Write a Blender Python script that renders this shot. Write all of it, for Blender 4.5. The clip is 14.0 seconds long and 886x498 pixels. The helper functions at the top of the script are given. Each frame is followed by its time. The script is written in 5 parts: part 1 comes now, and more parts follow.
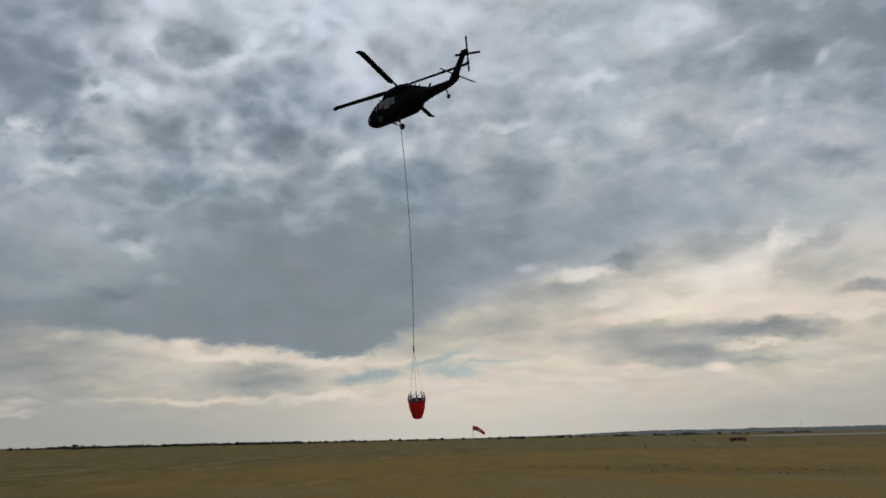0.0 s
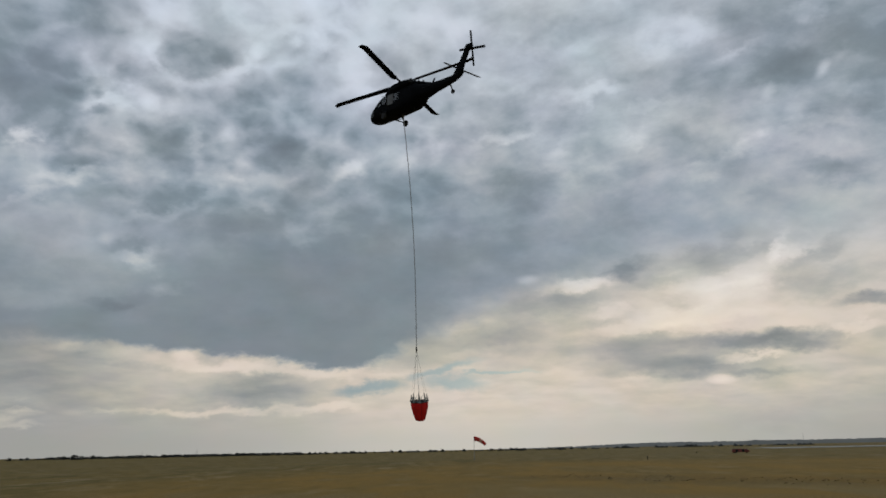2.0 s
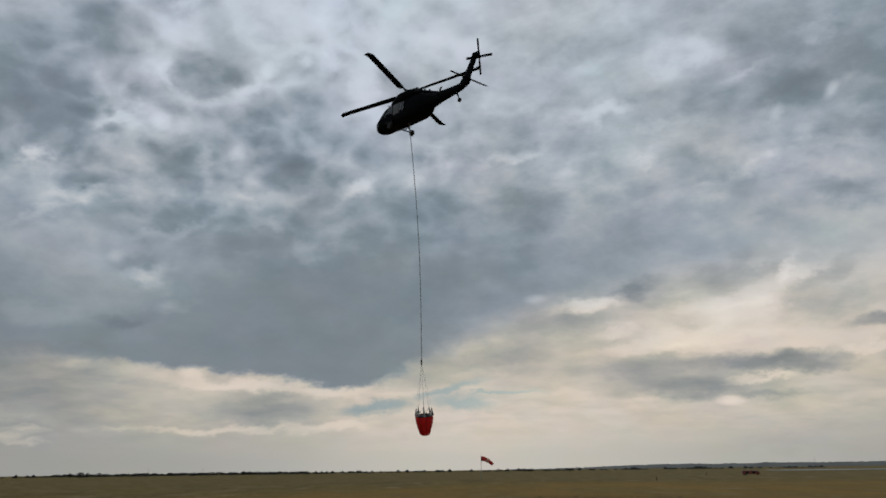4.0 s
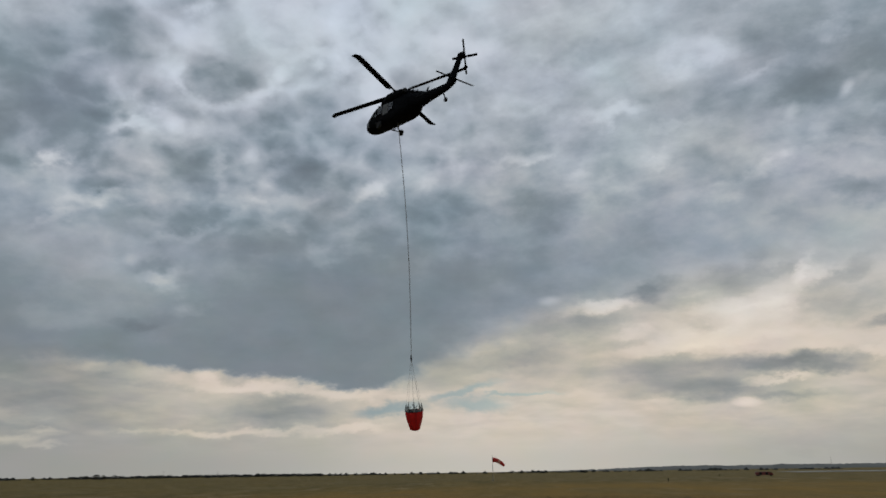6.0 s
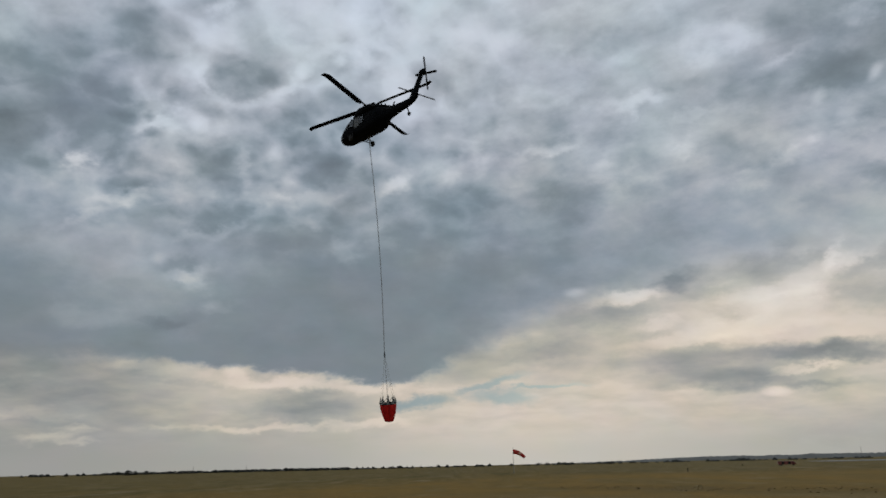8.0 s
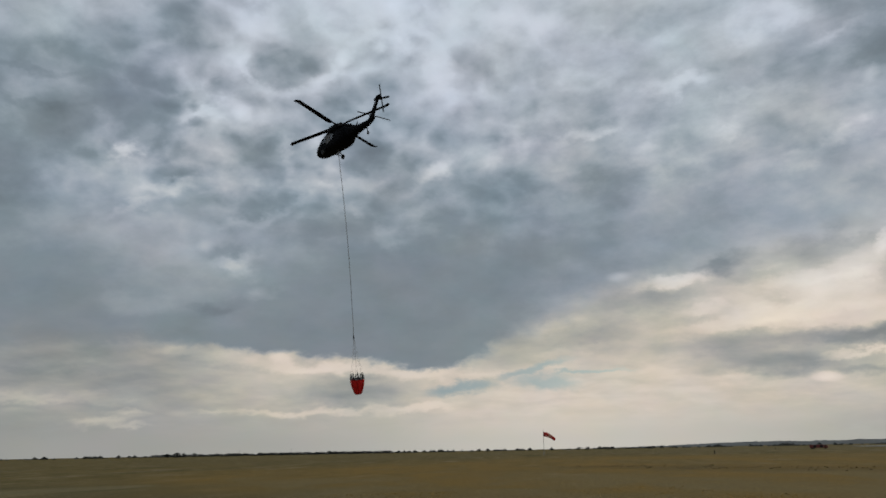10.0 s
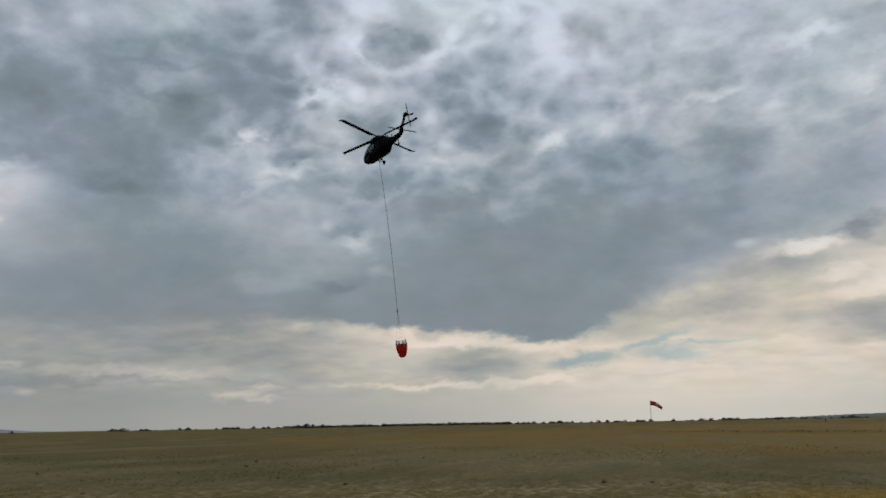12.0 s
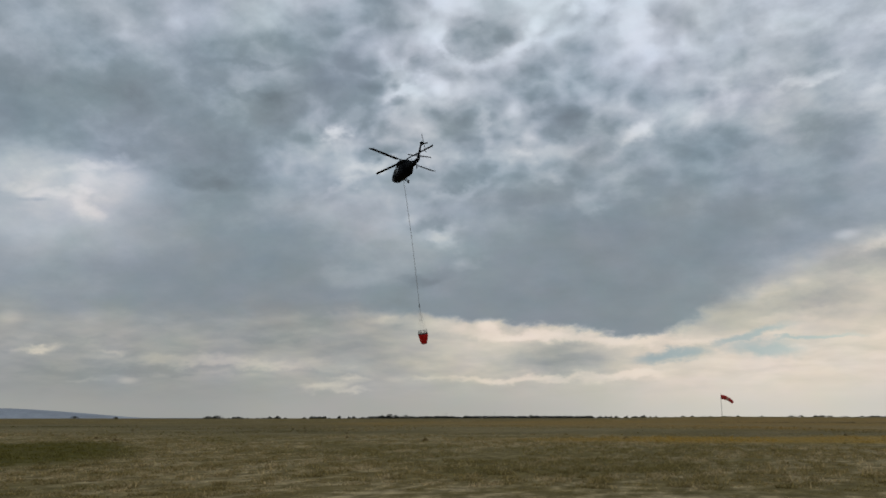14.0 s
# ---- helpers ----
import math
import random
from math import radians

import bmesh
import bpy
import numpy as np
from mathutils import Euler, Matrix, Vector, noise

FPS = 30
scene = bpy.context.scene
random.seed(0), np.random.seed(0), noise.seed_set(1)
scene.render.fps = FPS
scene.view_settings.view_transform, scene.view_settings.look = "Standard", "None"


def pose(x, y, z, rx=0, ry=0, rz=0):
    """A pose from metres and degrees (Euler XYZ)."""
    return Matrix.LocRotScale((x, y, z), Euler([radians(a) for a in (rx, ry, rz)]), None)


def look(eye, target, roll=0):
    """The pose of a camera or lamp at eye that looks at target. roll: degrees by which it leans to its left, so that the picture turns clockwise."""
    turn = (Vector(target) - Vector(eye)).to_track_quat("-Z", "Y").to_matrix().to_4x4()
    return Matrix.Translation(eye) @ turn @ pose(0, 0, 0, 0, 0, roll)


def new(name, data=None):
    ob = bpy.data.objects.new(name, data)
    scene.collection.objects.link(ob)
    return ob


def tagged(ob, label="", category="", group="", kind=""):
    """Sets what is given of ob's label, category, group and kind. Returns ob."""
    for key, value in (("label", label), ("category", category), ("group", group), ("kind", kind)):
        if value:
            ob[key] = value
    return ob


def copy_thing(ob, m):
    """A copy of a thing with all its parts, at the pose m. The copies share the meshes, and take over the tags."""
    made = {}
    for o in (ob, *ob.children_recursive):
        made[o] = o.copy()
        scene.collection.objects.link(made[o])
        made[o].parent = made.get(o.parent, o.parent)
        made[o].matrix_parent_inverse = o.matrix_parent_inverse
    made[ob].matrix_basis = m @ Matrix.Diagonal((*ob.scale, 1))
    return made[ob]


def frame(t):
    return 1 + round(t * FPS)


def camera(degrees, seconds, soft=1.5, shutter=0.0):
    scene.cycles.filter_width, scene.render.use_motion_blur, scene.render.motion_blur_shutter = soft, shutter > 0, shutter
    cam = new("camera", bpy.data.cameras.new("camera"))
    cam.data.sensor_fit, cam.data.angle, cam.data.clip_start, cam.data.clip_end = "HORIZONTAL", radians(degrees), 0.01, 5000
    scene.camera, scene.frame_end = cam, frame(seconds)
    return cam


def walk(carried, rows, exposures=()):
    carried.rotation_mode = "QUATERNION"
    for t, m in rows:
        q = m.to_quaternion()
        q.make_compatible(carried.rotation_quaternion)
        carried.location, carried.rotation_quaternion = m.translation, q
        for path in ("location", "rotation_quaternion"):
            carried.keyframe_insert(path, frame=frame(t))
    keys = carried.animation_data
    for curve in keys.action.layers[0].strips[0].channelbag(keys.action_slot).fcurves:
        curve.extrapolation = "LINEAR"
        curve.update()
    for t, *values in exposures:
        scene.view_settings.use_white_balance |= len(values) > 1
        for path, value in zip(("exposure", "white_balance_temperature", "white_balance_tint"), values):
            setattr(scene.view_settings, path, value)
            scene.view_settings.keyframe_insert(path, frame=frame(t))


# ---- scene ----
cam = camera(57.6, 14.0, soft=1.7)
walk(cam, [
    (0.0, pose(3.84, -78.76, 13.53, 103.17, 1.27, 0.00)),
    (0.5, pose(3.89, -78.43, 13.32, 103.52, 1.26, -0.10)),
    (1.0, pose(3.69, -77.99, 13.05, 103.69, 1.18, -0.16)),
    (1.5, pose(3.52, -77.37, 12.80, 103.77, 1.11, -0.14)),
    (2.0, pose(3.56, -76.97, 12.64, 103.96, 1.11, 0.04)),
    (2.5, pose(3.49, -76.38, 12.51, 104.29, 1.10, 0.20)),
    (3.0, pose(3.51, -75.64, 12.34, 104.70, 0.87, 0.39)),
    (5.5, pose(5.29, -75.53, 11.72, 105.64, 0.72, 0.86)),
    (6.0, pose(6.25, -76.54, 11.39, 105.47, 0.77, 1.51)),
    (6.5, pose(7.36, -77.75, 11.18, 105.25, 0.88, 2.12)),
    (7.0, pose(8.72, -79.05, 10.99, 105.20, 0.95, 2.63)),
    (7.5, pose(10.43, -80.36, 10.91, 105.16, 1.18, 3.09)),
    (10.0, pose(23.76, -95.63, 8.26, 104.07, 1.04, 6.45)),
    (10.5, pose(27.58, -100.76, 7.18, 103.77, 1.20, 8.33)),
    (11.0, pose(31.62, -105.35, 6.31, 103.31, 1.25, 10.56)),
    (11.5, pose(35.68, -109.53, 5.49, 102.78, 1.16, 12.76)),
    (12.0, pose(40.04, -113.78, 4.97, 102.34, 1.03, 14.96)),
    (12.5, pose(44.46, -118.34, 3.96, 102.07, 0.70, 16.87)),
    (13.0, pose(49.10, -123.18, 3.28, 101.95, 0.34, 18.47)),
    (13.5, pose(53.90, -128.19, 2.49, 101.90, 0.12, 19.76)),
    (14.0, pose(58.78, -133.32, 1.69, 101.93, 0.05, 20.87)),
], exposures=[(0.0, 0.0), (2.5, -0.05), (5.5, -0.12), (7.5, -0.10), (10.0, -0.07), (12.0, 0.04), (14.0, 0.11)])

# ---------------------------------------------------------------- node helpers


def link(tree, a, b):
    tree.links.new(a, b)


def set_input(tree, node, index, value):
    if value is None:
        return
    if isinstance(value, bpy.types.NodeSocket):
        link(tree, value, node.inputs[index])
    else:
        node.inputs[index].default_value = value


def math_node(tree, op, a, b=None, c=None, clamp=False):
    n = tree.nodes.new("ShaderNodeMath")
    n.operation, n.use_clamp = op, clamp
    for i, v in enumerate((a, b, c)):
        set_input(tree, n, i, v)
    return n.outputs[0]


def vec_node(tree, op, a, b=None, c=None):
    n = tree.nodes.new("ShaderNodeVectorMath")
    n.operation = op
    for i, v in enumerate((a, b, c)):
        set_input(tree, n, i, v)
    return n.outputs[0]


def noise_node(tree, vector, scale, detail=4.0, rough=0.55, lacunarity=2.0, distortion=0.0):
    n = tree.nodes.new("ShaderNodeTexNoise")
    link(tree, vector, n.inputs["Vector"])
    n.inputs["Scale"].default_value = scale
    n.inputs["Detail"].default_value = detail
    n.inputs["Roughness"].default_value = rough
    n.inputs["Lacunarity"].default_value = lacunarity
    n.inputs["Distortion"].default_value = distortion
    return n


def smooth(tree, value, low, high):
    n = tree.nodes.new("ShaderNodeMapRange")
    n.interpolation_type = "SMOOTHSTEP"
    link(tree, value, n.inputs[0])
    n.inputs[1].default_value, n.inputs[2].default_value = low, high
    return n.outputs[0]


def mix_color(tree, fac, a, b, blend="MIX"):
    n = tree.nodes.new("ShaderNodeMix")
    n.data_type, n.blend_type = "RGBA", blend
    set_input(tree, n, 0, fac)
    set_input(tree, n, 6, a if isinstance(a, bpy.types.NodeSocket) else (*a, 1))
    set_input(tree, n, 7, b if isinstance(b, bpy.types.NodeSocket) else (*b, 1))
    return n.outputs[2]


def mix_value(tree, fac, a, b):
    n = tree.nodes.new("ShaderNodeMix")
    n.data_type = "FLOAT"
    set_input(tree, n, 0, fac)
    set_input(tree, n, 2, a)
    set_input(tree, n, 3, b)
    return n.outputs[0]


def ramp_node(tree, fac, stops):
    n = tree.nodes.new("ShaderNodeValToRGB")
    while len(n.color_ramp.elements) < len(stops):
        n.color_ramp.elements.new(0.5)
    for e, (p, c) in zip(n.color_ramp.elements, stops):
        e.position, e.color = p, (*c, 1)
    link(tree, fac, n.inputs[0])
    return n.outputs[0]


# ---------------------------------------------------------------- sky and sun
SUN_AZIMUTH, SUN_HEIGHT = 18.0, 32.0

world = bpy.data.worlds.new("overcast_sky")
scene.world = world
world.use_nodes = True
sky = world.node_tree
sky.nodes.clear()

ray = sky.nodes.new("ShaderNodeTexCoord").outputs["Generated"]
sep = sky.nodes.new("ShaderNodeSeparateXYZ")
link(sky, ray, sep.inputs[0])
azimuth = math_node(sky, "DEGREES", math_node(sky, "ARCTAN2", sep.outputs[0], sep.outputs[1]))
height = math_node(sky, "DEGREES", math_node(sky, "ARCSINE", sep.outputs[2]))

# flat cloud layers seen from below: patterns flatten towards the horizon


def layer_at(offset):
    low = math_node(sky, "ADD", math_node(sky, "MAXIMUM", sep.outputs[2], 0.0), offset)
    made = sky.nodes.new("ShaderNodeCombineXYZ")
    link(sky, math_node(sky, "DIVIDE", sep.outputs[0], low), made.inputs[0])
    link(sky, math_node(sky, "DIVIDE", sep.outputs[1], low), made.inputs[1])
    return made.outputs[0]


flat_layer, layer = layer_at(0.20), layer_at(0.48)

# turbulence that frays every outline in the cloud cover


def angles_bent(scale, detail, rough, wide, tall_low, tall_high):
    """The sky's azimuth and height in degrees, bent by turbulence."""
    n = vec_node(sky, "SUBTRACT", noise_node(sky, layer, scale, detail, rough).outputs["Color"], (0.5, 0.5, 0.5))
    reach = math_node(sky, "MULTIPLY_ADD", smooth(sky, height, 2.0, 22.0), tall_high - tall_low, tall_low)
    stretch = sky.nodes.new("ShaderNodeCombineXYZ")
    link(sky, math_node(sky, "MULTIPLY", reach, wide), stretch.inputs[0])
    link(sky, reach, stretch.inputs[1])
    made = sky.nodes.new("ShaderNodeCombineXYZ")
    link(sky, azimuth, made.inputs[0])
    link(sky, height, made.inputs[1])
    return vec_node(sky, "ADD", made.outputs[0], vec_node(sky, "MULTIPLY", n, stretch.outputs[0]))


broad = angles_bent(6.0, 4.0, 0.5, 1.6, 1.2, 4.5)
frayed = angles_bent(13.0, 6.5, 0.60, 1.5, 1.8, 3.6)
sep_broad, sep_frayed = sky.nodes.new("ShaderNodeSeparateXYZ"), sky.nodes.new("ShaderNodeSeparateXYZ")
link(sky, broad, sep_broad.inputs[0])
link(sky, frayed, sep_frayed.inputs[0])


def along(azimuth_from, points):
    """A smooth course over the azimuths from -60 to 40 degrees."""
    n = sky.nodes.new("ShaderNodeFloatCurve")
    curve = n.mapping.curves[0]
    for k, (a, v) in enumerate(points):
        spot = ((a + 60) / 100, v)
        if k == 0:
            curve.points[0].location = spot
        elif k == len(points) - 1:
            curve.points[-1].location = spot
        else:
            curve.points.new(*spot)
    n.mapping.use_clip = True
    n.mapping.update()
    link(sky, math_node(sky, "DIVIDE", math_node(sky, "ADD", azimuth_from, 60.0), 100.0), n.inputs["Value"])
    return n.outputs[0]


# thickness of the cover seen as brightness, band over band of height; first the thin veil low down, then the grey deck
BEARINGS = (-50, -44, -38, -32, -27, -22, -17, -12, -7, -2, 3, 8, 13, 18, 23, 28, 32)
VEIL = (
    (0.6, (0.602, 0.595, 0.589, 0.619, 0.621, 0.638, 0.655, 0.686, 0.726, 0.754, 0.759, 0.750, 0.731, 0.701, 0.683, 0.660, 0.673)),
    (2.0, (0.573, 0.572, 0.577, 0.604, 0.622, 0.650, 0.675, 0.695, 0.739, 0.773, 0.780, 0.772, 0.756, 0.737, 0.715, 0.687, 0.691)),
    (3.4, (0.580, 0.575, 0.611, 0.644, 0.617, 0.676, 0.712, 0.711, 0.753, 0.786, 0.791, 0.783, 0.764, 0.746, 0.743, 0.723, 0.717)),
    (5.0, (0.602, 0.610, 0.588, 0.595, 0.597, 0.674, 0.742, 0.722, 0.742, 0.755, 0.773, 0.784, 0.767, 0.752, 0.759, 0.741, 0.739)),
    (7.5, (0.604, 0.594, 0.572, 0.569, 0.595, 0.661, 0.709, 0.726, 0.725, 0.669, 0.701, 0.752, 0.783, 0.806, 0.820, 0.786, 0.776)),
    (11.0, (0.597, 0.595, 0.596, 0.605, 0.623, 0.650, 0.679, 0.695, 0.698, 0.658, 0.651, 0.694, 0.749, 0.782, 0.785, 0.757, 0.758)),
    (14.5, (0.601, 0.606, 0.613, 0.626, 0.640, 0.655, 0.669, 0.642, 0.639, 0.582, 0.570, 0.593, 0.620, 0.634, 0.682, 0.708, 0.696)),
)
DECK = (
    (6.5, (0.563, 0.550, 0.523, 0.528, 0.537, 0.533, 0.519, 0.509, 0.518, 0.578, 0.742, 0.762, 0.778, 0.786, 0.776, 0.747, 0.759)),
    (9.0, (0.593, 0.557, 0.517, 0.516, 0.542, 0.538, 0.521, 0.510, 0.514, 0.543, 0.644, 0.759, 0.848, 0.904, 0.891, 0.810, 0.784)),
    (12.0, (0.651, 0.639, 0.562, 0.527, 0.596, 0.610, 0.556, 0.525, 0.520, 0.529, 0.561, 0.591, 0.648, 0.716, 0.775, 0.767, 0.745)),
    (15.0, (0.685, 0.697, 0.553, 0.606, 0.631, 0.612, 0.576, 0.555, 0.548, 0.551, 0.567, 0.596, 0.612, 0.627, 0.676, 0.698, 0.681)),
    (18.0, (0.541, 0.575, 0.526, 0.609, 0.679, 0.662, 0.630, 0.609, 0.600, 0.600, 0.611, 0.637, 0.665, 0.661, 0.661, 0.643, 0.637)),
    (21.0, (0.484, 0.491, 0.522, 0.577, 0.599, 0.647, 0.649, 0.636, 0.639, 0.646, 0.655, 0.674, 0.681, 0.667, 0.647, 0.617, 0.588)),
    (24.0, (0.583, 0.592, 0.580, 0.563, 0.595, 0.656, 0.651, 0.649, 0.660, 0.674, 0.686, 0.690, 0.684, 0.669, 0.647, 0.562, 0.532)),
    (27.0, (0.611, 0.654, 0.647, 0.634, 0.596, 0.662, 0.660, 0.703, 0.722, 0.722, 0.713, 0.699, 0.699, 0.705, 0.627, 0.569, 0.561)),
    (30.5, (0.610, 0.615, 0.618, 0.630, 0.637, 0.661, 0.698, 0.743, 0.788, 0.782, 0.750, 0.716, 0.703, 0.691, 0.653, 0.630, 0.611)),
)


def cover_field(bands):
    total, before = None, None
    for h, values in bands:
        course = along(sep_broad.outputs[0], list(zip(BEARINGS, values)))
        total = course if total is None else mix_value(sky, smooth(sky, sep_broad.outputs[1], before, h), total, course)
        before = h
    return total


# lower edge of the grey deck, as height over azimuth: sharp to the west, dissolving to the east
DECK_EDGE = ((-50, 6.7), (-43, 6.6), (-36, 7.0), (-28.5, 7.3), (-22, 7.1), (-17.4, 6.75), (-11, 6.1), (-6, 5.6),
             (-2.2, 7.2), (1, 8.6), (5, 10.4), (7.5, 11.2), (13, 12.2), (19, 13.6), (25, 14.8), (31, 15.3))
edge = math_node(sky, "MULTIPLY", along(sep_frayed.outputs[0], [(a, h / 20) for a, h in DECK_EDGE]), 20.0)
over = math_node(sky, "SUBTRACT", sep_frayed.outputs[1], edge)
crisp_west = math_node(sky, "MULTIPLY", smooth(sky, azimuth, -29.0, -19.0), math_node(sky, "SUBTRACT", 1.0, smooth(sky, azimuth, -9.0, -1.0)))
over = math_node(sky, "MULTIPLY", over, math_node(sky, "MULTIPLY_ADD", crisp_west, 1.15, 0.35))
deck = smooth(sky, over, -0.35, 0.55)
value = mix_value(sky, deck, cover_field(VEIL), cover_field(DECK))


def puff_value(az, el, rx, ry, tilt, soft, size=1.5):
    m = sky.nodes.new("ShaderNodeMapping")
    m.vector_type = "TEXTURE"
    if max(rx, ry) < 0.9:
        plain = sky.nodes.new("ShaderNodeCombineXYZ")
        link(sky, azimuth, plain.inputs[0])
        link(sky, height, plain.inputs[1])
        link(sky, plain.outputs[0], m.inputs["Vector"])
    else:
        link(sky, frayed, m.inputs["Vector"])
    m.inputs["Location"].default_value = (az, el, 0)
    m.inputs["Rotation"].default_value = (0, 0, radians(tilt))
    m.inputs["Scale"].default_value = (rx * size, ry * size, 1)
    g = sky.nodes.new("ShaderNodeTexGradient")
    g.gradient_type = "SPHERICAL"
    link(sky, m.outputs[0], g.inputs[0])
    return smooth(sky, g.outputs["Fac"], 0.0, soft)


def puff(az, el, rx, ry, tilt, amount):
    """A thinner, brighter or a thicker, darker lump of the cover, with frayed outlines."""
    global value
    soft, size = (0.9, 1.7) if amount > 0 else (0.9, 1.85)
    value = math_node(sky, "MULTIPLY_ADD", puff_value(az, el, rx, ry, tilt, soft, size), 1.25 * amount, value)


# lumps over the west
for spot in (
        (-18.4, 26.4, 1.82, 1.02, -13, -0.102), (-21.2, 26.7, 0.61, 0.29, 44, 0.067), (-20.3, 25.6, 0.92, 0.33, -22, 0.075),
        (-14.9, 26.3, 1.88, 0.37, 28, 0.055), (-13.7, 27.3, 0.41, 0.52, -15, 0.075), (-18.1, 24.8, 3.15, 0.44, 7, 0.039),
        (-10.0, 28.7, 1.54, 1.11, -11, 0.133), (-21.0, 23.3, 0.60, 0.55, 7, 0.102), (-23.5, 22.7, 1.53, 0.36, 23, 0.051),
        (-24.7, 18.1, 1.96, 0.51, 19, 0.110), (-27.8, 16.2, 1.59, 0.29, 27, 0.047), (-29.0, 20.2, 0.56, 0.32, 9, 0.063),
        (-26.0, 20.2, 1.04, 0.65, 38, -0.063), (-25.5, 18.8, 2.02, 0.72, 2, -0.078), (-20.5, 20.4, 1.50, 1.04, 6, -0.051),):
    puff(*spot)
for spot in (
        (-16.7, 20.1, 1.64, 1.22, 5, -0.039), (-12.2, 21.1, 1.79, 1.08, 3, -0.051), (-19.6, 17.2, 2.17, 1.13, 1, -0.102),
        (-18.0, 20.2, 0.46, 1.36, -3, 0.047), (-15.5, 21.2, 0.48, 0.84, 4, 0.051), (-14.3, 20.0, 0.56, 0.85, -16, 0.059),
        (-15.0, 18.5, 1.26, 0.42, -16, 0.051), (-17.6, 16.7, 1.75, 0.42, 30, 0.055), (-13.0, 17.1, 1.52, 0.43, -19, 0.043),
        (-20.2, 15.8, 1.62, 0.38, 8, 0.047), (-14.7, 23.1, 1.29, 0.83, 5, -0.047), (-24.5, 21.9, 1.50, 0.47, 18, -0.051),
        (-15.1, 15.7, 2.02, 0.54, 17, -0.047), (-28.3, 23.3, 2.03, 1.39, 11, -0.031), (-9.0, 23.1, 1.26, 0.77, 2, -0.031),):
    puff(*spot)
# middle of the deck
for spot in (
        (-6.9, 19.8, 1.25, 0.63, 11, 0.086), (-7.7, 16.8, 1.23, 0.48, 31, 0.035), (5.8, 24.9, 3.01, 0.46, 11, 0.035),
        (4.8, 21.7, 2.34, 0.43, 17, 0.051), (12.0, 24.4, 2.41, 0.53, 2, 0.094), (6.5, 17.9, 2.16, 0.95, 2, -0.051),
        (9.5, 19.4, 1.90, 0.51, 1, 0.051), (-5.2, 18.9, 1.68, 0.79, 20, -0.031), (1.4, 28.1, 1.76, 1.50, -2, 0.031),
        (6.6, 27.1, 2.60, 0.75, 6, -0.039), (14.6, 20.9, 1.04, 0.35, 18, 0.051), (15.9, 22.8, 1.92, 0.38, 10, 0.043),
        (8.4, 27.7, 2.16, 0.45, 25, 0.031), (-8.9, 14.0, 2.83, 0.79, 11, -0.020), (0.2, 14.0, 3.73, 1.00, 4, -0.020),):
    puff(*spot)
# streaks to the east
for spot in (
        (27.6, 23.5, 0.31, 0.56, -38, 0.106), (28.6, 24.0, 0.75, 0.28, 24, 0.031), (24.0, 22.7, 0.36, 0.51, -41, 0.055),
        (25.7, 21.4, 0.60, 0.32, -3, 0.059), (28.0, 20.0, 2.10, 0.36, -2, 0.039), (21.9, 19.4, 1.33, 0.48, 19, 0.067),
        (23.3, 20.1, 0.58, 0.26, 18, 0.055), (19.0, 18.2, 1.37, 0.42, 7, 0.051), (27.3, 17.2, 1.96, 0.61, -10, -0.078),
        (30.4, 21.1, 0.82, 1.39, -23, -0.039), (22.5, 16.1, 1.44, 0.52, 4, -0.039), (18.3, 26.6, 3.58, 0.44, 15, 0.031),
        (21.8, 25.5, 1.90, 0.29, 19, 0.035), (25.0, 24.3, 1.45, 1.07, -12, -0.031), (30.7, 24.8, 1.98, 1.02, -15, -0.031),):
    puff(*spot)
# ragged edge of the pale sky
for spot in (
        (-20.8, 12.6, 1.08, 0.49, -15, 0.067), (-23.1, 14.0, 0.49, 0.37, 5, 0.051), (-20.2, 13.6, 0.44, 0.60, -26, 0.047),
        (-21.6, 13.8, 1.08, 0.37, 4, -0.047), (-21.8, 9.9, 1.48, 0.56, 17, -0.035), (-19.4, 11.0, 0.55, 0.30, 3, 0.039),
        (-17.7, 6.6, 0.73, 0.38, 1, 0.094), (-14.9, 5.8, 3.93, 0.34, -2, 0.078), (-12.2, 5.1, 1.91, 0.31, -0, -0.047),
        (-7.6, 5.3, 2.75, 0.35, -1, 0.063), (-12.8, 4.0, 3.02, 0.84, -0, -0.098), (-13.6, 2.8, 3.74, 0.26, 3, 0.067),
        (-18.4, 2.7, 2.21, 0.22, -3, 0.063), (-21.9, 3.0, 1.09, 0.18, -0, 0.047), (-27.5, 1.9, 1.18, 0.17, -0, 0.063),):
    puff(*spot)
for spot in (
        (-27.0, 2.7, 0.88, 0.14, -0, 0.039), (-7.9, 2.9, 2.25, 0.31, 7, 0.071), (-24.2, 2.7, 0.66, 0.18, -0, 0.031),
        (-3.6, 5.1, 1.99, 0.31, 7, 0.039),):
    puff(*spot)
